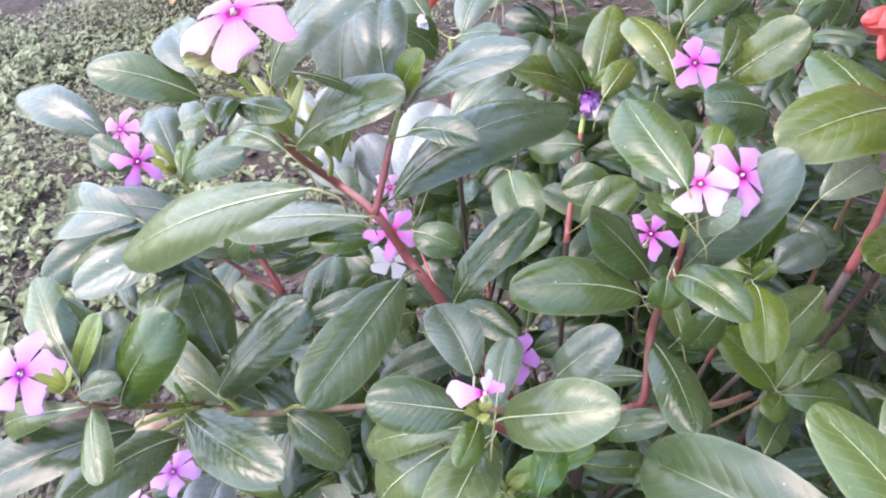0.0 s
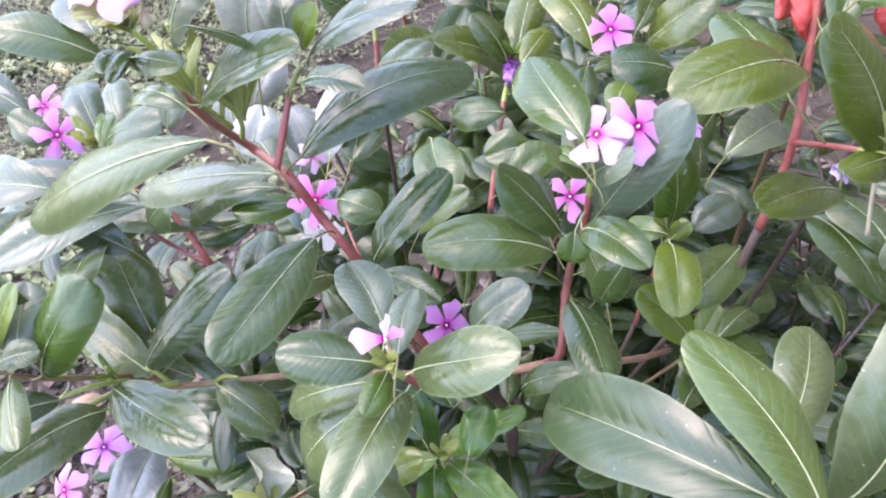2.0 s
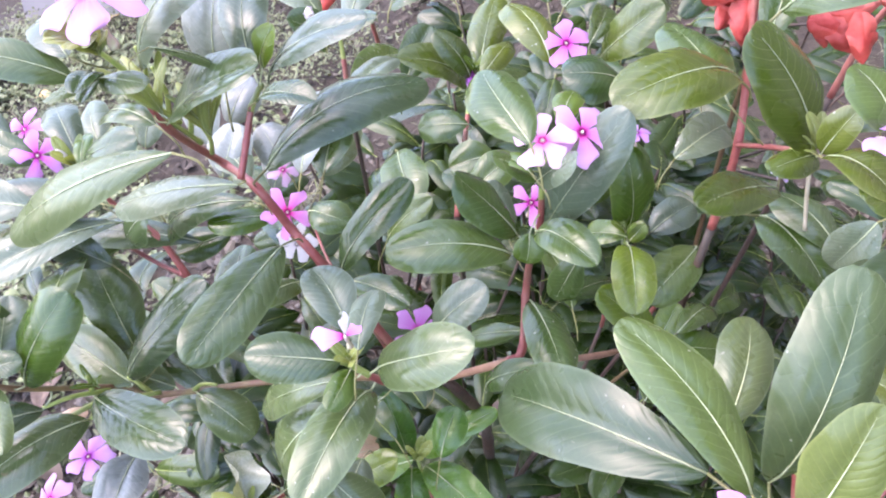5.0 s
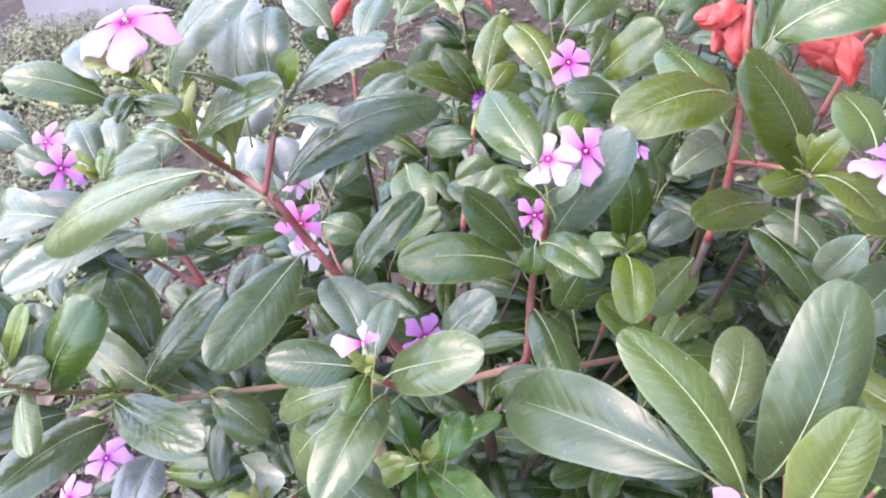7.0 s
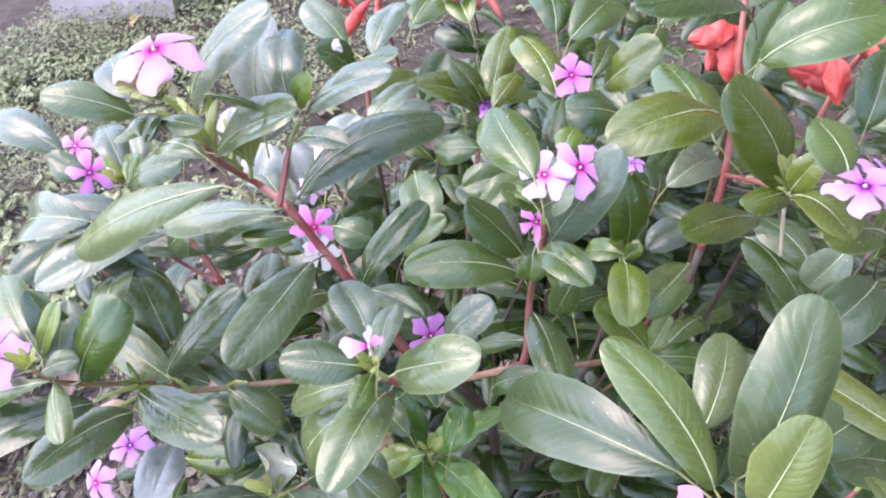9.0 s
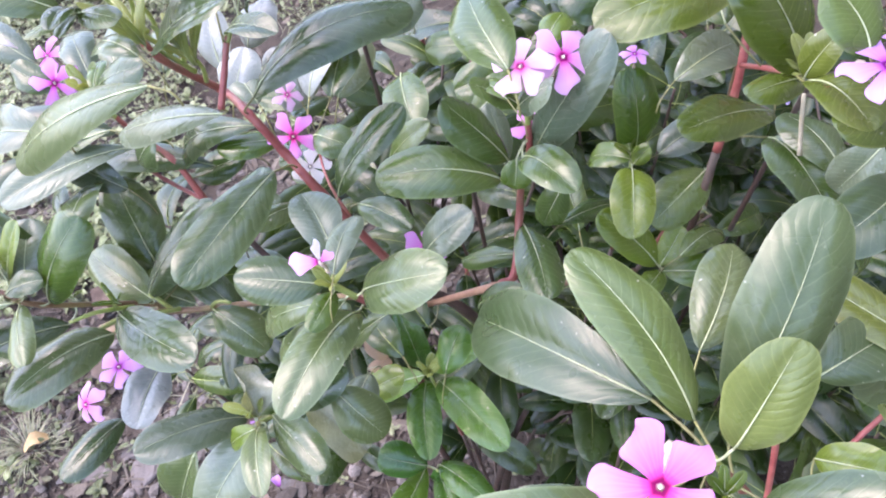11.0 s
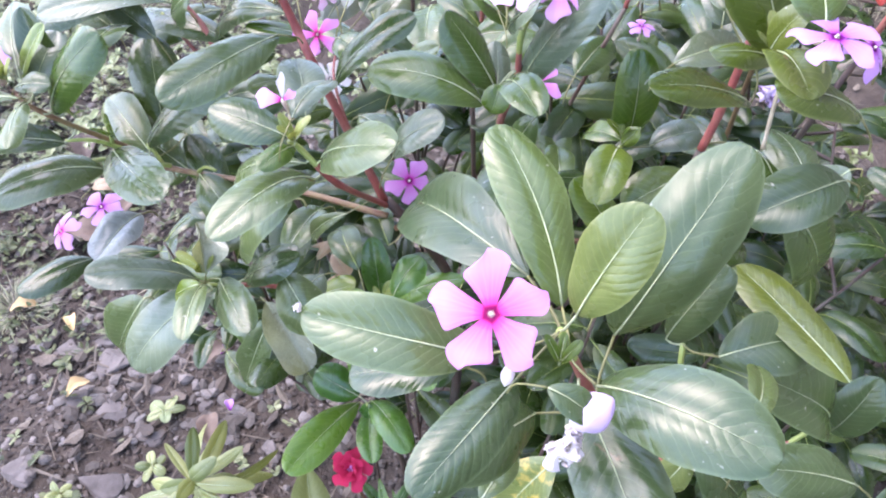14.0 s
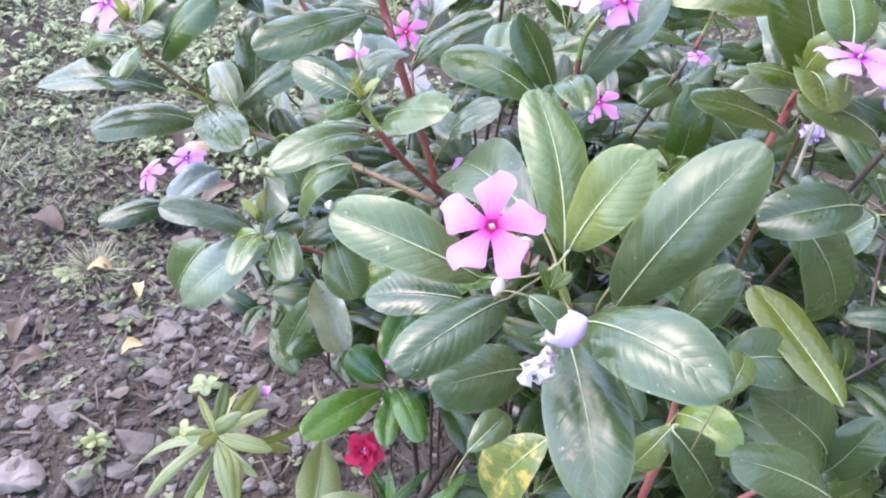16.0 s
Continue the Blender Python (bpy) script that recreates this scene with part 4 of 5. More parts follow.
leaf(stem_c, (0.026, 0.232, 0.642), (-0.007, 0.169, 0.653), 0.029, tone='b')
leaf(stem_c, (0.028, 0.278, 0.577), (-0.001, 0.281, 0.547), 0.014, tone='b')
# leaves on stem_d
leaf(stem_d, (0.029, 0.351, 0.408), (0.020, 0.359, 0.477), 0.025, tone='v')
leaf(stem_d, (0.042, 0.326, 0.439), (0.081, 0.319, 0.476), 0.024, tone='v')
leaf(stem_d, (0.044, 0.328, 0.420), (0.091, 0.255, 0.436), 0.032, tone='v')
leaf(stem_d, (0.033, 0.330, 0.419), (0.032, 0.259, 0.423), 0.027, tone='v')
leaf(stem_d, (0.036, 0.310, 0.458), (-0.020, 0.328, 0.420), 0.027, tone='v')
leaf(stem_d, (0.066, 0.317, 0.471), (0.101, 0.326, 0.482), 0.018, tone='v')
# leaves on stem_e
leaf(stem_e, (0.114, 0.304, 0.667), (0.083, 0.310, 0.709), 0.027)
leaf(stem_e, (0.109, 0.296, 0.661), (0.042, 0.294, 0.678), 0.030)
leaf(stem_e, (0.118, 0.290, 0.680), (0.115, 0.283, 0.665), 0.017, tone='y')
leaf(stem_e, (0.121, 0.288, 0.682), (0.142, 0.249, 0.692), 0.022)
leaf(stem_e, (0.129, 0.307, 0.662), (0.164, 0.290, 0.748), 0.029, tone='p')
leaf(stem_e, (0.117, 0.283, 0.742), (0.103, 0.344, 0.749), 0.030)
leaf(stem_e, (0.139, 0.313, 0.731), (0.152, 0.338, 0.733), 0.016, tone='y')
leaf(stem_e, (0.120, 0.284, 0.717), (0.1345, 0.2660, 0.743), 0.017, tone='p', sag=0.05)
leaf(stem_e, (0.121, 0.286, 0.718), (0.0985, 0.2780, 0.741), 0.015, tone='', sag=0.05)
leaf(stem_e, (0.115, 0.272, 0.733), (0.102, 0.294, 0.728), 0.010, tone='y')
leaf(stem_e, (0.119, 0.294, 0.625), (0.125, 0.236, 0.627), 0.026)
leaf(stem_e, (0.062, 0.268, 0.637), (0.090, 0.267, 0.669), 0.024, tone='p')
leaf(stem_e, (0.141, 0.273, 0.675), (0.128, 0.273, 0.644), 0.018)
leaf(stem_e, (0.087, 0.260, 0.595), (0.113, 0.247, 0.623), 0.016)
leaf(stem_e, (0.115, 0.281, 0.614), (0.079, 0.301, 0.593), 0.014)
leaf(stem_e, (0.144, 0.327, 0.585), (0.191, 0.358, 0.567), 0.018)
# leaves on stem_f
leaf(stem_f, (0.200, 0.377, 0.589), (0.198, 0.378, 0.661), 0.030, tone='y')
leaf(stem_f, (0.196, 0.357, 0.605), (0.173, 0.379, 0.593), 0.022, tone='y')
leaf(stem_f, (0.197, 0.355, 0.603), (0.206, 0.353, 0.618), 0.012, tone='y')
leaf(stem_f, (0.195, 0.351, 0.603), (0.184, 0.294, 0.602), 0.028, tone='y')
# leaves on stem_g
leaf(stem_g, (0.206, 0.314, 0.548), (0.169, 0.324, 0.594), 0.026, tone='y')
leaf(stem_g, (0.209, 0.317, 0.543), (0.225, 0.329, 0.566), 0.018, tone='y')
leaf(stem_g, (0.218, 0.307, 0.562), (0.257, 0.340, 0.546), 0.019)
leaf(stem_g, (0.210, 0.312, 0.543), (0.256, 0.308, 0.535), 0.024, tone='y')
leaf(stem_g, (0.207, 0.307, 0.550), (0.192, 0.289, 0.555), 0.016, tone='y')
leaf(stem_g, (0.189, 0.276, 0.537), (0.213, 0.305, 0.528), 0.020)
leaf(stem_g, (0.248, 0.363, 0.581), (0.205, 0.331, 0.570), 0.033)
# leaves on stem_h
leaf(stem_h, (0.234, 0.326, 0.735), (0.161, 0.300, 0.749), 0.039, tone='o')
leaf(stem_h, (0.249, 0.270, 0.726), (0.213, 0.278, 0.790), 0.037, tone='o')
leaf(stem_h, (0.251, 0.291, 0.686), (0.194, 0.261, 0.709), 0.026, tone='o')
leaf(stem_h, (0.245, 0.258, 0.731), (0.214, 0.241, 0.742), 0.016, tone='o')
leaf(stem_h, (0.240, 0.248, 0.741), (0.247, 0.242, 0.767), 0.015, tone='o')
leaf(stem_h, (0.238, 0.243, 0.742), (0.250, 0.205, 0.747), 0.025, tone='o')
leaf(stem_h, (0.250, 0.224, 0.768), (0.239, 0.243, 0.788), 0.030)
leaf(stem_h, (0.278, 0.221, 0.730), (0.236, 0.205, 0.749), 0.023, tone='o')
leaf(stem_h, (0.277, 0.345, 0.619), (0.294, 0.279, 0.612), 0.037)
leaf(stem_h, (0.285, 0.223, 0.695), (0.240, 0.196, 0.688), 0.029, tone='g')
leaf(stem_h, (0.232, 0.325, 0.720), (0.225, 0.406, 0.729), 0.033)
# leaves on stem_r
leaf(stem_r, (0.247, 0.320, 0.773), (0.304, 0.308, 0.801), 0.037)
leaf(stem_r, (0.256, 0.343, 0.745), (0.284, 0.374, 0.779), 0.025)
leaf(stem_r, (0.245, 0.343, 0.791), (0.172, 0.306, 0.822), 0.025)
leaf(stem_r, (0.317, 0.316, 0.723), (0.332, 0.338, 0.760), 0.027)
# leaves on stem_i
leaf(stem_i, (0.119, 0.479, 0.665), (0.145, 0.548, 0.695), 0.028, tone='o')
leaf(stem_i, (0.113, 0.477, 0.667), (0.092, 0.489, 0.700), 0.021, tone='o')
leaf(stem_i, (0.113, 0.505, 0.641), (0.066, 0.484, 0.687), 0.031, tone='o')
leaf(stem_i, (0.116, 0.439, 0.688), (0.143, 0.481, 0.690), 0.018, tone='o')
leaf(stem_i, (0.165, 0.452, 0.685), (0.147, 0.508, 0.706), 0.031, tone='o')
leaf(stem_i, (0.192, 0.453, 0.695), (0.215, 0.494, 0.701), 0.018, tone='o')
leaf(stem_i, (0.203, 0.462, 0.679), (0.234, 0.439, 0.724), 0.034, tone='o')
leaf(stem_i, (0.190, 0.373, 0.712), (0.154, 0.372, 0.724), 0.034)
leaf(stem_i, (0.105, 0.438, 0.654), (0.071, 0.452, 0.648), 0.025)
# leaves on stem_s
leaf(stem_s, (0.013, 0.524, 0.705), (-0.014, 0.551, 0.733), 0.030, tone='p')
leaf(stem_s, (0.034, 0.490, 0.713), (0.060, 0.554, 0.723), 0.028, tone='p')
leaf(stem_s, (0.028, 0.449, 0.731), (0.053, 0.429, 0.744), 0.016)
leaf(stem_s, (0.026, 0.510, 0.650), (0.070, 0.570, 0.646), 0.030)
leaf(stem_s, (0.016, 0.513, 0.686), (-0.007, 0.501, 0.717), 0.029)
# leaves on stem_t
leaf(stem_t, (-0.217, 0.492, 0.658), (-0.291, 0.538, 0.672), 0.032, tone='p')
leaf(stem_t, (-0.173, 0.424, 0.677), (-0.202, 0.438, 0.691), 0.020, tone='b')
leaf(stem_t, (-0.150, 0.429, 0.674), (-0.177, 0.489, 0.683), 0.026, tone='p')
leaf(stem_t, (-0.146, 0.416, 0.673), (-0.098, 0.395, 0.704), 0.025, tone='b')
leaf(stem_t, (-0.160, 0.371, 0.680), (-0.224, 0.408, 0.657), 0.037, tone='p')
leaf(stem_t, (-0.140, 0.405, 0.682), (-0.140, 0.436, 0.687), 0.011, tone='y')
leaf(stem_t, (-0.211, 0.451, 0.604), (-0.260, 0.412, 0.603), 0.029, tone='b')
leaf(stem_t, (-0.097, 0.364, 0.670), (-0.117, 0.369, 0.650), 0.026, tone='b')
leaf(stem_t, (-0.040, 0.387, 0.652), (-0.118, 0.426, 0.605), 0.030, tone='b')
# leaves on stem_u
leaf(stem_u, (0.014, 0.316, 0.647), (0.059, 0.335, 0.692), 0.025)
leaf(stem_u, (-0.007, 0.388, 0.637), (0.019, 0.371, 0.637), 0.024)
leaf(stem_u, (0.055, 0.416, 0.655), (0.061, 0.368, 0.649), 0.030)
leaf(stem_u, (0.040, 0.366, 0.620), (0.071, 0.355, 0.661), 0.018)
leaf(stem_u, (0.012, 0.370, 0.587), (0.049, 0.332, 0.595), 0.023)
# leaves on stem_j
leaf(stem_j, (-0.060, 0.240, 0.541), (-0.069, 0.260, 0.567), 0.022, tone='w', roll=30)
leaf(stem_j, (-0.080, 0.261, 0.507), (-0.140, 0.228, 0.537), 0.036, tone='p', roll=24)
leaf(stem_j, (-0.062, 0.239, 0.530), (-0.055, 0.189, 0.536), 0.020, tone='b')
leaf(stem_j, (-0.054, 0.246, 0.530), (-0.016, 0.199, 0.540), 0.025, tone='b')
leaf(stem_j, (-0.063, 0.249, 0.515), (-0.117, 0.208, 0.465), 0.040, tone='p')
leaf(stem_j, (-0.064, 0.236, 0.533), (-0.086, 0.238, 0.515), 0.015, tone='y')
leaf(stem_j, (-0.120, 0.250, 0.491), (-0.153, 0.244, 0.432), 0.042, tone='b')
leaf(stem_j, (-0.142, 0.306, 0.519), (-0.157, 0.261, 0.511), 0.037, tone='q')
leaf(stem_j, (-0.189, 0.295, 0.472), (-0.228, 0.252, 0.471), 0.027, tone='b')
leaf(stem_j, (-0.077, 0.348, 0.389), (-0.031, 0.318, 0.341), 0.035, tone='w')
leaf(stem_j, (-0.069, 0.338, 0.383), (-0.101, 0.320, 0.296), 0.033, tone='b')
leaf(stem_j, (-0.015, 0.260, 0.530), (0.014, 0.240, 0.498), 0.033, tone='b')
leaf(stem_j, (-0.046, 0.264, 0.513), (-0.002, 0.260, 0.552), 0.026, tone='b')
leaf(stem_j, (0.002, 0.253, 0.606), (-0.041, 0.253, 0.552), 0.036, tone='b')
# leaves on stem_k
leaf(stem_k, (0.163, 0.119, 0.696), (0.128, 0.171, 0.739), 0.027, tone='')
leaf(stem_k, (0.149, 0.126, 0.702), (0.086, 0.203, 0.665), 0.037, tone='g')
leaf(stem_k, (0.167, 0.095, 0.719), (0.183, 0.104, 0.763), 0.025, tone='l')
leaf(stem_k, (0.190, 0.146, 0.653), (0.227, 0.179, 0.737), 0.038, tone='g')
leaf(stem_k, (0.136, 0.091, 0.694), (0.073, 0.083, 0.711), 0.026, tone='b')
leaf(stem_k, (0.125, 0.110, 0.661), (0.081, 0.103, 0.651), 0.025, tone='b')
leaf(stem_k, (0.150, 0.080, 0.698), (0.124, 0.031, 0.696), 0.022, tone='b')
leaf(stem_k, (0.161, 0.123, 0.617), (0.127, 0.075, 0.638), 0.030, tone='b')
leaf(stem_k, (0.179, 0.088, 0.691), (0.231, 0.055, 0.715), 0.032, tone='b')
leaf(stem_k, (0.160, 0.064, 0.718), (0.176, 0.061, 0.710), 0.011, tone='b')
leaf(stem_k, (0.175, 0.102, 0.667), (0.206, 0.034, 0.659), 0.033, tone='h')
leaf(stem_k, (0.224, 0.192, 0.603), (0.240, 0.193, 0.659), 0.025, tone='h')
leaf(stem_k, (0.249, 0.182, 0.607), (0.294, 0.200, 0.612), 0.034, tone='g')
leaf(stem_k, (0.239, 0.098, 0.661), (0.248, 0.135, 0.662), 0.013, tone='l')
leaf(stem_k, (0.235, 0.143, 0.601), (0.263, 0.123, 0.616), 0.022, tone='y')
leaf(stem_k, (0.308, 0.124, 0.602), (0.259, 0.115, 0.616), 0.027, tone='b')
leaf(stem_k, (0.269, 0.242, 0.663), (0.312, 0.262, 0.599), 0.046, tone='b')
leaf(stem_k, (0.331, 0.214, 0.527), (0.274, 0.188, 0.591), 0.038, tone='b')
leaf(stem_k, (0.336, 0.211, 0.522), (0.345, 0.210, 0.576), 0.028, tone='b')
leaf(stem_k, (0.231, 0.117, 0.622), (0.220, 0.116, 0.581), 0.017, tone='l')
leaf(stem_k, (0.230, 0.110, 0.625), (0.265, 0.123, 0.574), 0.029, tone='b')
leaf(stem_k, (0.178, 0.148, 0.540), (0.152, 0.142, 0.472), 0.038, tone='m')
leaf(stem_k, (0.311, 0.177, 0.609), (0.259, 0.238, 0.620), 0.030, tone='o', roll=25, stalk=False)
# leaves on stem_m
leaf(stem_m, (0.023, 0.286, 0.361), (-0.015, 0.290, 0.378), 0.031, tone='v')
leaf(stem_m, (0.018, 0.301, 0.329), (-0.017, 0.211, 0.352), 0.033, tone='v')
leaf(stem_m, (0.031, 0.294, 0.345), (0.074, 0.250, 0.350), 0.026, tone='v')
leaf(stem_m, (0.032, 0.285, 0.354), (0.032, 0.284, 0.324), 0.021, tone='v')
leaf(stem_m, (0.031, 0.298, 0.332), (0.044, 0.244, 0.331), 0.023, tone='v')
# leaves on stem_t
leaf(stem_t, (-0.085, 0.404, 0.610), (-0.181, 0.436, 0.614), 0.025, tone='b')
leaf(stem_t, (-0.124, 0.372, 0.676), (-0.222, 0.386, 0.631), 0.027, tone='b')
leaf(stem_t, (-0.127, 0.465, 0.604), (-0.195, 0.436, 0.584), 0.031, tone='b')
# leaves on stem_b
leaf(stem_b, (-0.115, 0.339, 0.541), (-0.170, 0.372, 0.542), 0.029, tone='b')
leaf(stem_b, (-0.121, 0.360, 0.557), (-0.194, 0.416, 0.548), 0.025, tone='b')
# leaves on stem_j
leaf(stem_j, (-0.086, 0.341, 0.514), (-0.127, 0.372, 0.547), 0.025, tone='b')
leaf(stem_j, (-0.013, 0.346, 0.514), (-0.029, 0.302, 0.509), 0.026, tone='b')
# leaves on stem_i
leaf(stem_i, (0.183, 0.543, 0.684), (0.183, 0.603, 0.696), 0.035)
leaf(stem_i, (0.193, 0.533, 0.683), (0.247, 0.599, 0.685), 0.041)
# leaves on stem_r
leaf(stem_r, (0.215, 0.344, 0.674), (0.260, 0.375, 0.672), 0.027, tone='p')
# leaves on stem_e
leaf(stem_e, (0.142, 0.320, 0.716), (0.160, 0.348, 0.717), 0.019)
# leaves on stem_t
leaf(stem_t, (-0.157, 0.484, 0.648), (-0.168, 0.528, 0.659), 0.026, tone='p')
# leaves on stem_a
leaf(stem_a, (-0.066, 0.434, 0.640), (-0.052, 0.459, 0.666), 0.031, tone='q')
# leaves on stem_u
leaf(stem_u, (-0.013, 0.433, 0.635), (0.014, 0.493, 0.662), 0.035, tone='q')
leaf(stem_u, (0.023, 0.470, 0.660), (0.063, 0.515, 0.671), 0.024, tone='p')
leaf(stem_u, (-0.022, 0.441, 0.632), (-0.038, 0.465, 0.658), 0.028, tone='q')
leaf(stem_u, (-0.087, 0.411, 0.539), (-0.074, 0.461, 0.556), 0.034)
# leaves on stem_t
leaf(stem_t, (-0.128, 0.382, 0.666), (-0.201, 0.390, 0.681), 0.028, tone='p')
leaf(stem_t, (-0.121, 0.381, 0.653), (-0.197, 0.341, 0.658), 0.029, tone='p')
leaf(stem_t, (-0.129, 0.363, 0.635), (-0.167, 0.377, 0.652), 0.022, tone='p')
# leaves on stem_b
leaf(stem_b, (-0.180, 0.291, 0.628), (-0.172, 0.323, 0.657), 0.030, tone='p')
leaf(stem_b, (-0.136, 0.330, 0.561), (-0.188, 0.373, 0.572), 0.032, tone='b')
# leaves on stem_c
leaf(stem_c, (-0.080, 0.358, 0.597), (-0.038, 0.369, 0.604), 0.020, tone='p')
# leaves on stem_e
leaf(stem_e, (0.113, 0.326, 0.644), (0.108, 0.353, 0.670), 0.018, tone='p')
# leaves on stem_k
leaf(stem_k, (0.188, 0.182, 0.644), (0.216, 0.230, 0.660), 0.028, tone='h')
# leaves on stem_u
leaf(stem_u, (-0.047, 0.426, 0.641), (-0.070, 0.468, 0.649), 0.028, tone='p')
leaf(stem_u, (0.003, 0.427, 0.637), (0.014, 0.476, 0.648), 0.030)
# leaves on stem_i
leaf(stem_i, (0.161, 0.419, 0.613), (0.183, 0.465, 0.620), 0.028)
# leaves on stem_g
leaf(stem_g, (0.218, 0.371, 0.593), (0.250, 0.384, 0.603), 0.027, tone='p')
leaf(stem_g, (0.162, 0.358, 0.543), (0.156, 0.409, 0.557), 0.024)
# leaves on stem_k
leaf(stem_k, (0.303, 0.300, 0.625), (0.284, 0.347, 0.637), 0.030, tone='b')
leaf(stem_k, (0.313, 0.288, 0.655), (0.295, 0.289, 0.623), 0.027, tone='p')
# leaves on stem_d
leaf(stem_d, (-0.005, 0.290, 0.475), (0.027, 0.285, 0.501), 0.023, tone='y')
# leaves on stem_c
leaf(stem_c, (0.005, 0.283, 0.509), (-0.011, 0.243, 0.507), 0.027, tone='p')
# leaves on stem_k
leaf(stem_k, (0.142, 0.105, 0.562), (0.153, 0.140, 0.560), 0.018, tone='b')
# leaves on stem_i
leaf(stem_i, (0.120, 0.415, 0.642), (0.088, 0.413, 0.638), 0.027)
leaf(stem_i, (0.097, 0.391, 0.628), (0.132, 0.406, 0.647), 0.025)
leaf(stem_i, (0.069, 0.525, 0.644), (0.093, 0.551, 0.674), 0.029)
# leaves on stem_s
leaf(stem_s, (0.039, 0.459, 0.659), (0.072, 0.473, 0.676), 0.028, tone='p')
# leaves on stem_i
leaf(stem_i, (0.231, 0.488, 0.680), (0.265, 0.528, 0.689), 0.027)
# leaves on stem_h
leaf(stem_h, (0.243, 0.382, 0.682), (0.241, 0.430, 0.698), 0.032, tone='p')
# leaves on stem_i
leaf(stem_i, (0.069, 0.615, 0.671), (0.106, 0.670, 0.674), 0.042)
leaf(stem_i, (0.119, 0.611, 0.667), (0.106, 0.673, 0.679), 0.033, tone='y')
# leaves on stem_h
leaf(stem_h, (0.250, 0.489, 0.711), (0.291, 0.533, 0.713), 0.034)
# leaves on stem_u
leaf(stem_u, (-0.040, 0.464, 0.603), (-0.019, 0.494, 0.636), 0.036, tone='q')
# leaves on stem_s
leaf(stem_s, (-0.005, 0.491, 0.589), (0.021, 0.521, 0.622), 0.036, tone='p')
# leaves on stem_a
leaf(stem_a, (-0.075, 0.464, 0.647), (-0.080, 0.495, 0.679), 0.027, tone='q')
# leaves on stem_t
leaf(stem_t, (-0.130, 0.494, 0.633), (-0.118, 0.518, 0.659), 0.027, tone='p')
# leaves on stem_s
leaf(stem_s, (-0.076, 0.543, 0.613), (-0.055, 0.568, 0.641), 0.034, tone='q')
# leaves on stem_t
leaf(stem_t, (-0.222, 0.451, 0.585), (-0.257, 0.463, 0.596), 0.025, tone='p')
# leaves on stem_u
leaf(stem_u, (-0.074, 0.437, 0.588), (-0.115, 0.432, 0.582), 0.026)
# leaves on stem_d
leaf(stem_d, (-0.006, 0.336, 0.477), (0.010, 0.325, 0.466), 0.015, tone='k')
leaf(stem_d, (-0.007, 0.321, 0.460), (0.012, 0.324, 0.461), 0.011, tone='k')
leaf(stem_d, (-0.018, 0.332, 0.471), (-0.007, 0.345, 0.482), 0.009, tone='k')
leaf(stem_d, (-0.027, 0.345, 0.471), (-0.001, 0.348, 0.471), 0.008, tone='k')
# leaves on stem_j
leaf(stem_j, (-0.240, 0.385, 0.461), (-0.214, 0.392, 0.465), 0.015, tone='k')
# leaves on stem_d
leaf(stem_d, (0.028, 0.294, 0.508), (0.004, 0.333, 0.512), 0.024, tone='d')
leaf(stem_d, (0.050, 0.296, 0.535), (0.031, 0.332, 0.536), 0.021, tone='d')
leaf(stem_d, (0.056, 0.283, 0.497), (0.071, 0.307, 0.518), 0.024, tone='v')

# lower shoots of the bushes, their leaves coloured darker for the shade down there
g = random.Random(23)


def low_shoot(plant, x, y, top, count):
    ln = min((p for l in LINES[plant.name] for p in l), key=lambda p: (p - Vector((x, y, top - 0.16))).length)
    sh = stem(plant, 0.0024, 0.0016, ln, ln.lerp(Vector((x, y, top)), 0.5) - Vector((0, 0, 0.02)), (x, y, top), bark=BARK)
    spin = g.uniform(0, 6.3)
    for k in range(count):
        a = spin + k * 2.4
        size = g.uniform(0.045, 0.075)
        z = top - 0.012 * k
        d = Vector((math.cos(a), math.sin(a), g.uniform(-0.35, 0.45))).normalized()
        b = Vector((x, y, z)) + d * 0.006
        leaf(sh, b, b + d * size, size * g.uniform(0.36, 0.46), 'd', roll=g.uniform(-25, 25))


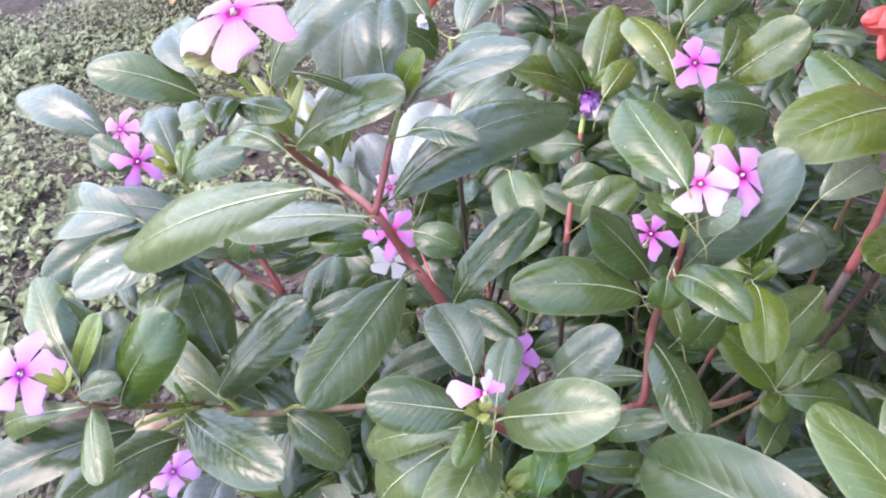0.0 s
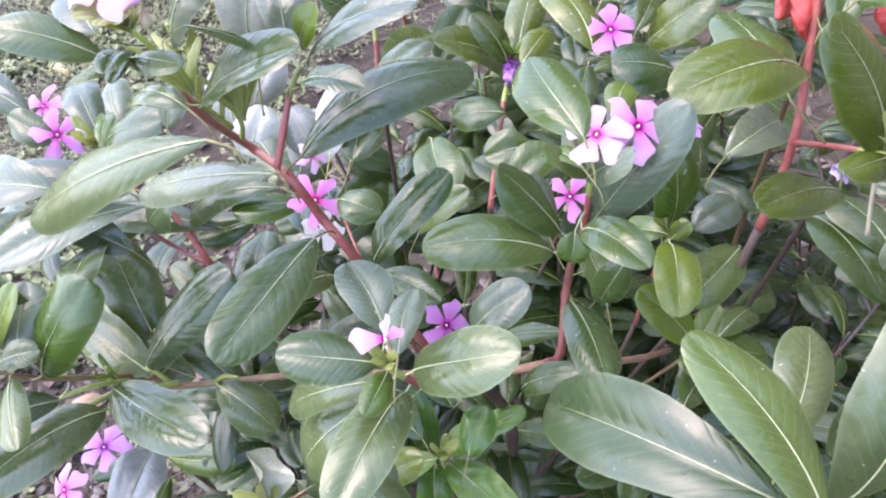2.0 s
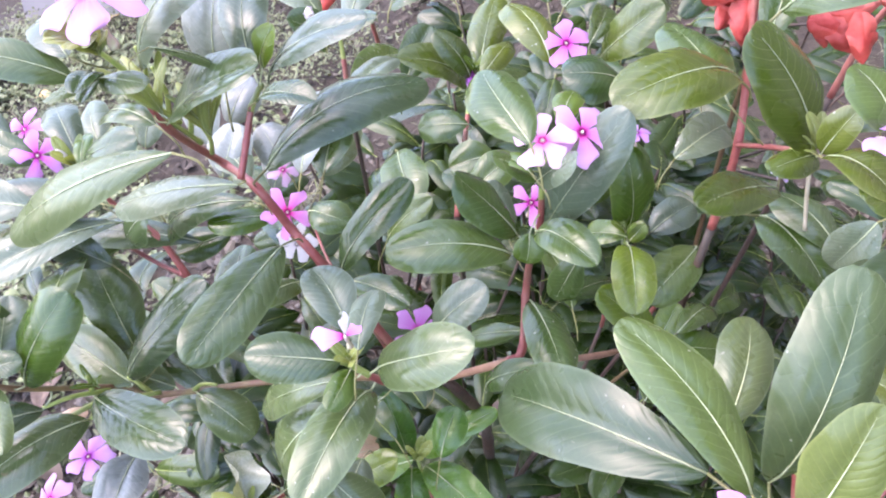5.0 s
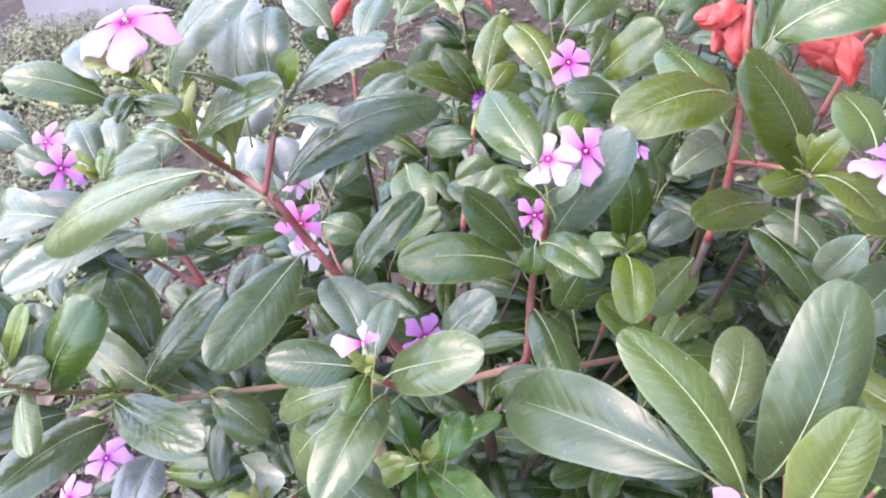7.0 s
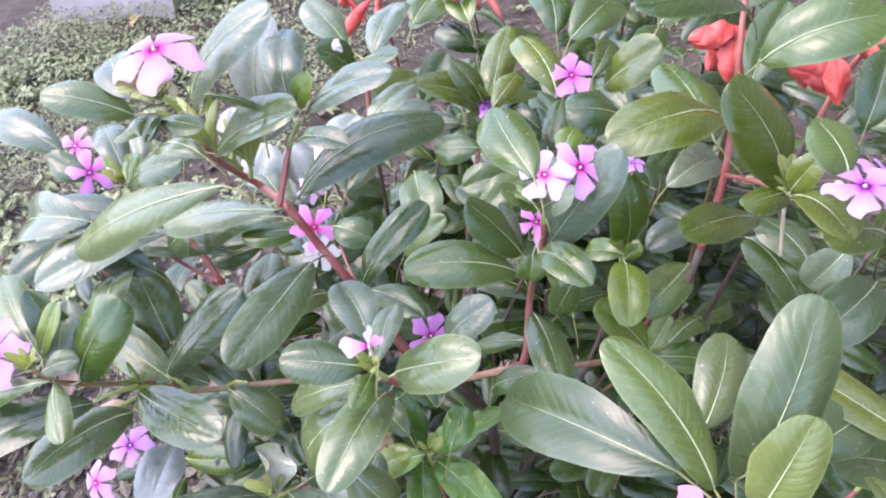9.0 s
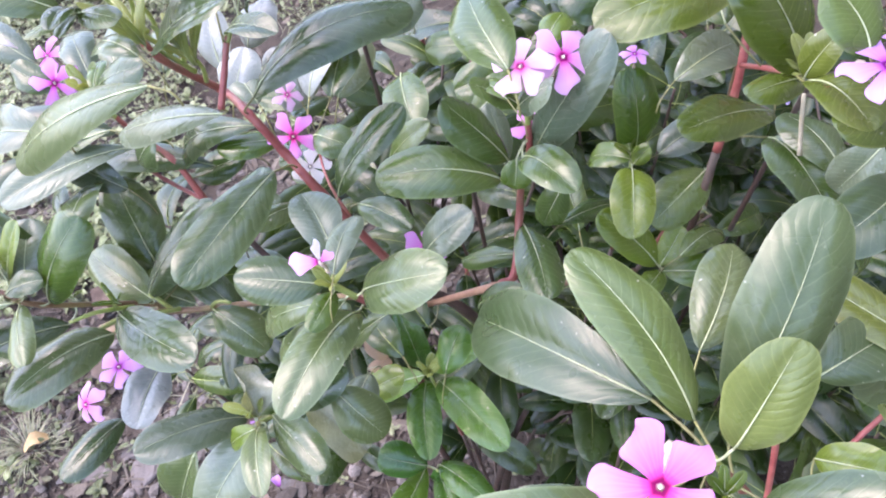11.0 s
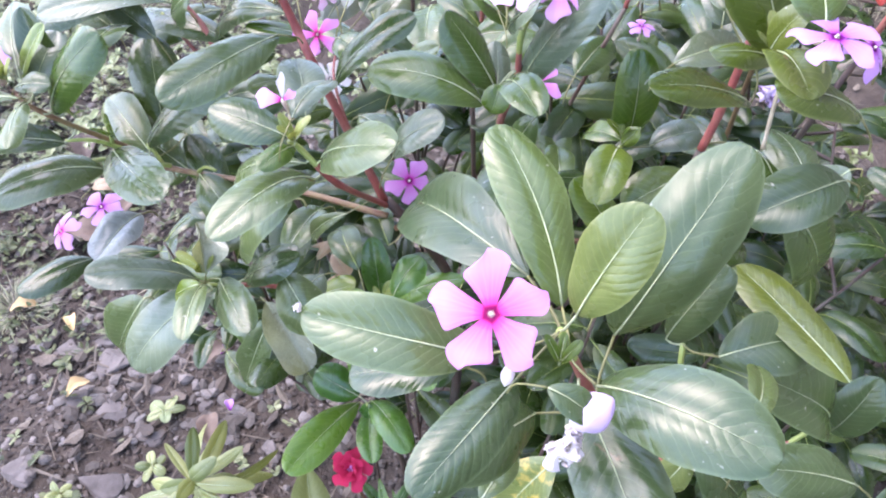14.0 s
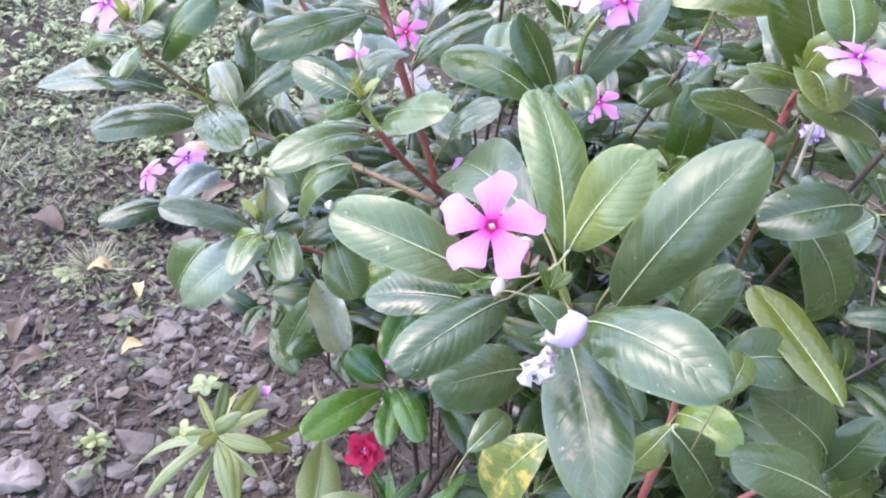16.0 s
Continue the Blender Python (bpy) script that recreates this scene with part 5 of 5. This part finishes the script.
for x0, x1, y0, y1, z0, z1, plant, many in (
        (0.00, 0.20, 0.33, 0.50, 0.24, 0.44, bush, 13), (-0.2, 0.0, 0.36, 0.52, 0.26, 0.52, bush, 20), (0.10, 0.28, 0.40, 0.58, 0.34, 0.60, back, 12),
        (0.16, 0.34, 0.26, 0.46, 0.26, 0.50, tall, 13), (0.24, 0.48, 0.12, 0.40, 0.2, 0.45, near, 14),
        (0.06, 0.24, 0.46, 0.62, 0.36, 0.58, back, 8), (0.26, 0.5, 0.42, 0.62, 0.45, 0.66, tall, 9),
        # tall shoots at x 0.50 to 0.74 stand unseen, added to shade the ground
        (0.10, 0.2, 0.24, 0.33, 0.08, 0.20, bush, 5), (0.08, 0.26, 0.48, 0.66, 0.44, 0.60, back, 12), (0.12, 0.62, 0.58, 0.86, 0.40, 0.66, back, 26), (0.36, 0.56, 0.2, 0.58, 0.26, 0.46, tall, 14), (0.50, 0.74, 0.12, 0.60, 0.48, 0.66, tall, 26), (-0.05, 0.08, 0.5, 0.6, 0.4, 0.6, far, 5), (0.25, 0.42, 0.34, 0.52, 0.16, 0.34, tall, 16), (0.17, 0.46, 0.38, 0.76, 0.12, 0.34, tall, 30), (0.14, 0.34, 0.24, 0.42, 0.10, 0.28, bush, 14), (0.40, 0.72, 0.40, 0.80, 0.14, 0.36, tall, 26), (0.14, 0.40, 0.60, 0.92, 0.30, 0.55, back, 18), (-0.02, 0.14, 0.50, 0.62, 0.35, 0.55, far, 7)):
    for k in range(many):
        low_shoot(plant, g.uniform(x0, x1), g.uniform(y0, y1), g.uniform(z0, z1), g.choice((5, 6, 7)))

# ---- flowers ----
flower(bush, (-0.054, 0.287, 0.836), 0.042, (-0.05, -0.2, 1.0), 33, 'light', 0.32)
flower(bush, (-0.203, 0.486, 0.666), 0.034, (-0.3, -0.5, 0.8), 20, 'rose', 0.2, slim=0.74)
flower(bush, (-0.170, 0.421, 0.684), 0.034, (0.2, -0.7, 0.6), 50, 'rose', 0.2, slim=0.74)
flower(bush, (0.123, 0.284, 0.742), 0.031, (-0.05, -0.42, 0.9), 80, 'pale', 0.1)
flower(bush, (0.144, 0.292, 0.738), 0.034, (0.3, -0.5, 0.8), 30, 'light', 0.15)
flower(back, (0.177, 0.458, 0.695), 0.034, (0.0, -0.6, 0.8), 0, 'rose', 0.08)
flower(bush, (0.136, 0.375, 0.630), 0.032, (0.0, -0.5, 0.85), 36, 'rose', 0.12, slim=0.74)
flower(bush, (-0.021, 0.390, 0.637), 0.034, (0.1, -0.7, 0.7), 40, 'pink', 0.15, slim=0.74)
flower(bush, (-0.028, 0.430, 0.575), 0.030, (0.1, -0.75, 0.3), 10, 'white', 0.15)
flower(bush, (-0.019, 0.402, 0.662), 0.020, (0.35, -0.6, 0.6), 15, 'pale', 0.3, slim=0.8)
flower(bush, (-0.179, 0.313, 0.513), 0.033, (-0.1, -0.22, 0.95), 20, 'violet', 0.12)
flower(bush, (-0.203, 0.291, 0.503), 0.031, (-0.45, -0.5, 0.7), 0, 'light', 0.35)
flower(bush, (-0.212, 0.290, 0.650), 0.044, (-0.2, -0.5, 0.85), 12, 'violet', 0.15)
flower(tall, (0.253, 0.214, 0.769), 0.034, (0.0, -0.05, 1.0), -10, 'violet', 0.1, foot=(0.252, 0.232, 0.757))
flower(tall, (0.275, 0.232, 0.757), 0.028, (0.55, -0.3, 0.7), 20, 'violet', 0.3)
flower(bush, (0.052, 0.355, 0.546), 0.034, (0.3, -0.6, 0.6), 15, 'rose', 0.15)
flower(near, (0.139, 0.080, 0.730), 0.0385, (-0.05, -0.62, 0.78), 62, 'pink', 0.08, foot=(0.150, 0.104, 0.708))
flower(tall, (0.192, 0.347, 0.694), 0.016, (0.0, -0.1, 0.95), 0, 'violet', 0.25)
flower(bush, (0.023, 0.210, 0.708), 0.030, (0.0, -0.55, 0.8), 0, 'light', 0.05, petals=((-85, -8, 'light', 1.0, 0.95), (10, 60, 'white', 1.0, 0.36), (70, 45, 'rose', 0.62, 0.75)))
wilted_flower(back, (0.116, 0.478, 0.670), 0.018, (0.0, -0.4, -0.9), 'violet', 6, 'crumpled violet wilted flower')
wilted_flower(back, (0.118, 0.472, 0.662), 0.011, (0.2, -0.5, -0.8), 'white', 16, 'crumpled white wilted flower')
closed_bud(bush, (-0.211, 0.470, 0.686), (-0.9, 0.1, 0.75), 0.015, 0.0042, 'white', 'slim cream-white bud')
closed_bud(bush, (-0.152, 0.418, 0.676), (-0.25, -0.1, 0.95), 0.014, 0.0060, 'white', 'cream-white bud')
wilted_flower(far, (0.010, 0.491, 0.728), 0.009, (-0.2, -0.3, -0.9), 'white', 5, 'crumpled white wilted flower')
closed_bud(near, (0.1695, 0.0615, 0.7030), (0.62, 0.26, 0.62), 0.0170, 0.0125, 'lilac', 'closed lilac bud')
wilted_flower(near, (0.1725, 0.066, 0.693), 0.015, (-0.25, -0.25, -0.9), 'white', 2, 'crumpled white wilted flower')
closed_bud(near, (0.1475, 0.074, 0.714), (-0.1, -0.55, -0.75), 0.008, 0.0045, 'white', 'small white bud')

wilted_flower(near, (0.0715, 0.086, 0.713), 0.0050, (-0.3, -0.1, -0.9), 'white', 12, 'tiny crumpled cream flower')
wilted_flower(tall, (0.259, 0.315, 0.682), 0.014, (0.9, -0.3, -0.3), 'lilac', 9, 'wilted white and lilac petals')
bm = bmesh.new()
tube(bm, smooth_line([(0.259, 0.281, 0.704), (0.2594, 0.277, 0.688), (0.2596, 0.2715, 0.6726)], 4), [0.0011] * 6 + [0.001, 0.001, 0.0014], 6)
part("dry_stalk", bm, DRY_STALK, tall, "thin dry hanging stalk")
buds(stem_a, (-0.060, 0.290, 0.808), 9, 0.016, (0, -0.2, 0.8), 't')
buds(stem_a, (-0.060, 0.287, 0.814), 8, 0.018, (-0.3, -0.35, 0.5), 't', 1.5)
buds(stem_a, (-0.062, 0.286, 0.800), 4, 0.024, (0, -0.6, 0.1), 'b', 1.6)
buds(stem_a, (-0.047, 0.300, 0.772), 7, 0.030, (-0.3, 0.1, 1), 't', 0.55)
buds(stem_a, (-0.030, 0.306, 0.754), 6, 0.030, (-0.1, 0.1, 1), 't', 0.5)
buds(stem_b, (-0.185, 0.280, 0.645), 6, 0.020, (0, -0.2, 1), 't')


def leaf_stalk(shoot, r, *pts):
    """A thick green leaf stalk, flattened and slightly wider at its foot."""
    line = smooth_line(pts, 5)
    n = len(line) - 1
    bm = bmesh.new()
    tube(bm, line, [r * (1.35 - 0.5 * i / n) for i in range(n + 1)], 6)
    part("leaf_stalk", bm, STALK, shoot)


g = random.Random(31)
for k in range(8):
    foot = Vector((-0.042, 0.340, 0.722)).lerp(Vector((-0.064, 0.331, 0.775)), k / 7)
    way = Vector(((-0.018 if k % 2 else 0.006) + g.uniform(-0.004, 0.004), -0.012, g.uniform(0.024, 0.034)))
    leaf_stalk(stem_a, 0.0011, foot, foot + way * 0.5 + Vector((0.002, 0, 0)), foot + way)
leaf_stalk(stem_b, 0.0014, (-0.120, 0.327, 0.552), (-0.140, 0.318, 0.560), (-0.160, 0.309, 0.557))
leaf_stalk(stem_b, 0.0015, (-0.146, 0.330, 0.556), (-0.170, 0.312, 0.560), (-0.196, 0.298, 0.558))
leaf_stalk(stem_b, 0.0014, (-0.150, 0.326, 0.562), (-0.160, 0.306, 0.584), (-0.174, 0.296, 0.589))
leaf_stalk(stem_b, 0.0013, (-0.126, 0.327, 0.552), (-0.133, 0.330, 0.562), (-0.139, 0.333, 0.564))
leaf_stalk(stem_b, 0.0013, (-0.156, 0.318, 0.572), (-0.150, 0.312, 0.585), (-0.146, 0.306, 0.600))
leaf_stalk(stem_b, 0.0012, (-0.098, 0.325, 0.552), (-0.090, 0.322, 0.560), (-0.080, 0.318, 0.562))
for f, k in ((0.35, 2), (0.62, 3)):
    buds(stem_b, Vector((-0.185, 0.285, 0.636)).lerp(Vector((-0.120, 0.325, 0.553)), f), k, 0.020, (0.1, -0.1, 0.9), 'y', 0.6)
buds(stem_c, (0.020, 0.225, 0.672), 6, 0.018, (0, -0.2, 1), 't')
buds(stem_d, (0.040, 0.315, 0.452), 5, 0.022, (0, -0.3, 1), 't')
buds(stem_j, (-0.062, 0.245, 0.535), 6, 0.022, (0, -0.2, 1), 't')
buds(stem_t, (-0.150, 0.420, 0.672), 5, 0.022, (0, -0.2, 1), 't')
buds(stem_h2, (0.245, 0.262, 0.732), 5, 0.020, (0, -0.2, 1), 't')
buds(stem_k, (0.164, 0.088, 0.700), 4, 0.013, (0.1, 0.1, 1), 'y')
buds(stem_i, (0.117, 0.478, 0.668), 4, 0.020, (0, -0.2, 1))
buds(stem_f, (0.197, 0.362, 0.602), 4, 0.018, (0, -0.2, 1))

# ---- scarlet sage behind ----
sage = thing("scarlet_sage", (0.27, 0.43, 0), "scarlet sage with drooping red flower bracts", "flowering plant")
stem(sage, 0.0032, 0.0018, (0.27, 0.43, -0.01), (0.275, 0.43, 0.4), (0.275, 0.395, 0.7), (0.279, 0.378, 0.765), bark=BROWN_STEM)


def bract_cluster(plant, at, count, size, seed, slim=1.0, reach=(1.0, 1.0, 1.0)):
    r = random.Random(seed)
    for i in range(count):
        a = r.uniform(0, 6.3)
        d = Vector((math.cos(a), math.sin(a) * 0.7 - 0.2, r.uniform(-0.9, 0.3))).normalized()
        base = Vector(at) + Vector((r.uniform(-1, 1) * reach[0], r.uniform(-1, 1) * reach[1], r.uniform(-1, 1) * reach[2])) * size * 0.35
        s = size * r.uniform(0.7, 1.15)
        line = [base + d * s * f + Vector((0, 0, -0.25 * s * f * f)) for f in (0, 0.2, 0.45, 0.7, 0.88, 1)]
        bm = bmesh.new()
        tube(bm, line, [s * slim * k for k in (0.05, 0.15, 0.24, 0.25, 0.16, 0.02)], 7)
        flat = Vector((r.uniform(-1, 1), r.uniform(-1, 1), r.uniform(-1, 1))).normalized()
        for v in bm.verts:
            o = v.co - base
            v.co -= flat * o.dot(flat) * 0.55 + d * s * 0.12 * noise.noise(v.co * 160)
        part("bract", bm, BRACT, plant)


def papery_bracts(plant, at, ways, size, seed):
    """Folded, cupped papery bracts hanging out from a stem."""
    r = random.Random(seed)
    for w in ways:
        d = Vector(w).normalized()
        base = Vector(at) + Vector((r.uniform(-1, 1), r.uniform(-1, 1), r.uniform(-1, 1))) * size * 0.28
        s = size * r.uniform(0.8, 1.15)
        side = d.cross(Vector((r.uniform(-0.5, 0.5), -0.8, 0.7))).normalized()
        up = side.cross(d)
        for k, turn in enumerate((0.0, r.uniform(0.5, 1.1))):
            out = up * math.cos(turn) + side * math.sin(turn)
            cross = side * math.cos(turn) - up * math.sin(turn)
            line = [base + d * (s * f) + out * (s * 0.16 * math.sin(2.7 * f)) + Vector((0, 0, -0.12 * s * f * f)) for f in (n / 6 for n in range(7))]
            bm = bmesh.new()
            uvl = bm.loops.layers.uv.new("UVMap")
            blade(bm, uvl, line, lambda v: cross, lambda v: out, s * 0.56, 0.55, -0.6, 0.45, r.uniform(0, 6), 14, 10, tip=0.8)
            for v in bm.verts:
                v.co += out * (noise.noise(v.co * 120 + Vector((seed, k, 0))) * s * 0.06)
            part("bract", bm, BRACT, plant)


papery_bracts(sage, (0.262, 0.388, 0.752), ((-0.9, -0.1, 0.25), (-0.8, -0.4, 0.0), (-0.7, -0.5, -0.5), (-0.3, -0.6, -0.8), (0.1, -0.5, -0.9), (-0.9, 0.2, -0.2)), 0.028, 3)
papery_bracts(sage, (0.290, 0.366, 0.745), ((0.8, -0.2, -0.2), (0.6, -0.5, -0.6), (0.2, -0.5, -0.9), (0.9, 0.0, 0.2), (0.9, -0.2, 0.3)), 0.028, 4)
papery_bracts(sage, (0.318, 0.360, 0.752), ((0.9, -0.2, 0.2), (0.6, -0.5, -0.5), (0.0, -0.6, -0.8)), 0.024, 5)
sage_far = thing("scarlet_sage", (0.06, 0.75, 0), "scarlet sage with long red tubular flowers", "flowering plant")
stem(sage_far, 0.004, 0.0022, (0.06, 0.75, -0.01), (0.055, 0.72, 0.5), (0.037, 0.626, 0.706))
bract_cluster(sage_far, (0.037, 0.626, 0.696), 5, 0.036, 6, 0.6, (0.6, 0.6, 0.8))
bract_cluster(sage_far, (0.007, 0.65, 0.692), 4, 0.034, 7, 0.6)
bract_cluster(sage_far, (0.119, 0.644, 0.689), 7, 0.034, 8, 0.6, (2.0, 1.0, 0.8))

# ---- weeds in front ----
weed = thing("weed_plant", (-0.115, 0.23, 0), "pale yellow-green weed with a rosette of narrow leaves", "weed")
weed_stem = stem(weed, 0.003, 0.002, (-0.115, 0.23, -0.01), (-0.112, 0.222, 0.15), (-0.113, 0.222, 0.285))
r = random.Random(5)
for i in range(22):
    a = i * 2.4 + r.uniform(-0.7, 0.7)
    out = (0.024 + 0.058 * (i / 22) ** 0.6) * r.uniform(0.6, 1.2)
    hgt = 0.288 - 0.0014 * i
    leaf(weed_stem, (-0.113, 0.222, hgt), (-0.113 + math.cos(a) * out, 0.222 + math.sin(a) * out, hgt + 0.026 - 0.058 * i / 22 + r.uniform(-0.022, 0.016)),
         0.0095 + 0.0055 * r.random(), 's', roll=r.uniform(-40, 40), sag=r.uniform(0.0, 0.22), stalk=False, point=0.62)

for x, y, size in ((-0.303, 0.444, 0.026), (-0.37, 0.30, 0.016), (-0.285, 0.365, 0.020), (-0.62, 0.54, 0.022)):
    z = ground_z(x, y)
    little = thing("weed_seedling", (x, y, z), "small pale green weed seedling on the soil", "weed", "weed seedlings")
    sprout = stem(little, 0.0014, 0.0009, (x, y, z - 0.004), (x + 0.001, y, z + 0.008), (x + 0.002, y, z + 0.016), bark=BROWN_STEM)
    for i in range(5):
        a = i * 2.4 + x * 40
        leaf(sprout, (x, y, z + 0.010 + 0.001 * i), (x + math.cos(a) * size, y + math.sin(a) * size, z + 0.012 + r.uniform(-0.006, 0.012)), size * r.uniform(0.42, 0.7), 's', stalk=False)

broad = thing("weed_plant", (-0.01, 0.23, 0), "pale green broad-leaved weed", "weed")
broad_stem = stem(broad, 0.003, 0.002, (-0.01, 0.22, -0.01), (-0.008, 0.20, 0.15), (0.0, 0.19, 0.262))
for dx, dy, dz, w in ((-0.020, 0.056, 0.036, 0.036), (0.048, 0.030, 0.016, 0.036), (0.0, -0.055, 0.0, 0.036), (-0.046, -0.012, 0.0, 0.032), (0.040, -0.035, -0.006, 0.032), (0.012, 0.030, -0.02, 0.03)):
    leaf(broad_stem, (0.0, 0.19, 0.262), (dx * r.uniform(0.8, 1.1), 0.19 + dy * r.uniform(0.8, 1.1), 0.262 + dz), w * 1.12, 's', roll=r.uniform(-25, 25), point=0.85)

pink_plant = thing("dianthus_plant", (0.06, 0.26, 0), "dianthus with narrow leaves and one dark red flower", "flowering plant")
dian = stem(pink_plant, 0.0025, 0.0018, (0.06, 0.265, -0.01), (0.05, 0.262, 0.15), (0.022, 0.252, 0.285))
flower(pink_plant, (0.022, 0.252, 0.299), 0.037, (0, -0.5, 0.85), 0, 'red', 0.1, foot=(0.024, 0.254, 0.27),
       petals=[(72 * k, 4, 'red', 1.0, 1.15) for k in range(5)] + [(72 * k + 36, 32, 'red', 0.72, 1.2) for k in range(5)] + [(72 * k + 15, 58, 'red', 0.50, 1.1) for k in range(5)] + [(120 * k, 66, 'rose', 0.30, 0.6) for k in range(3)])
for i in range(34):
    a = r.uniform(-1.9, 1.3) if i % 3 else r.uniform(0, 6.3)
    z = r.uniform(0.16, 0.28)
    bx, by = 0.050 + r.uniform(-0.01, 0.065), 0.235 + r.uniform(-0.035, 0.025)
    ln = r.uniform(0.055, 0.095)
    leaf(dian, (bx, by, z), (bx + math.cos(a) * ln * 0.75, by + math.sin(a) * ln * 0.75, z + ln * r.uniform(0.2, 0.75)), r.uniform(0.008, 0.0115), 'v', point=0.85)
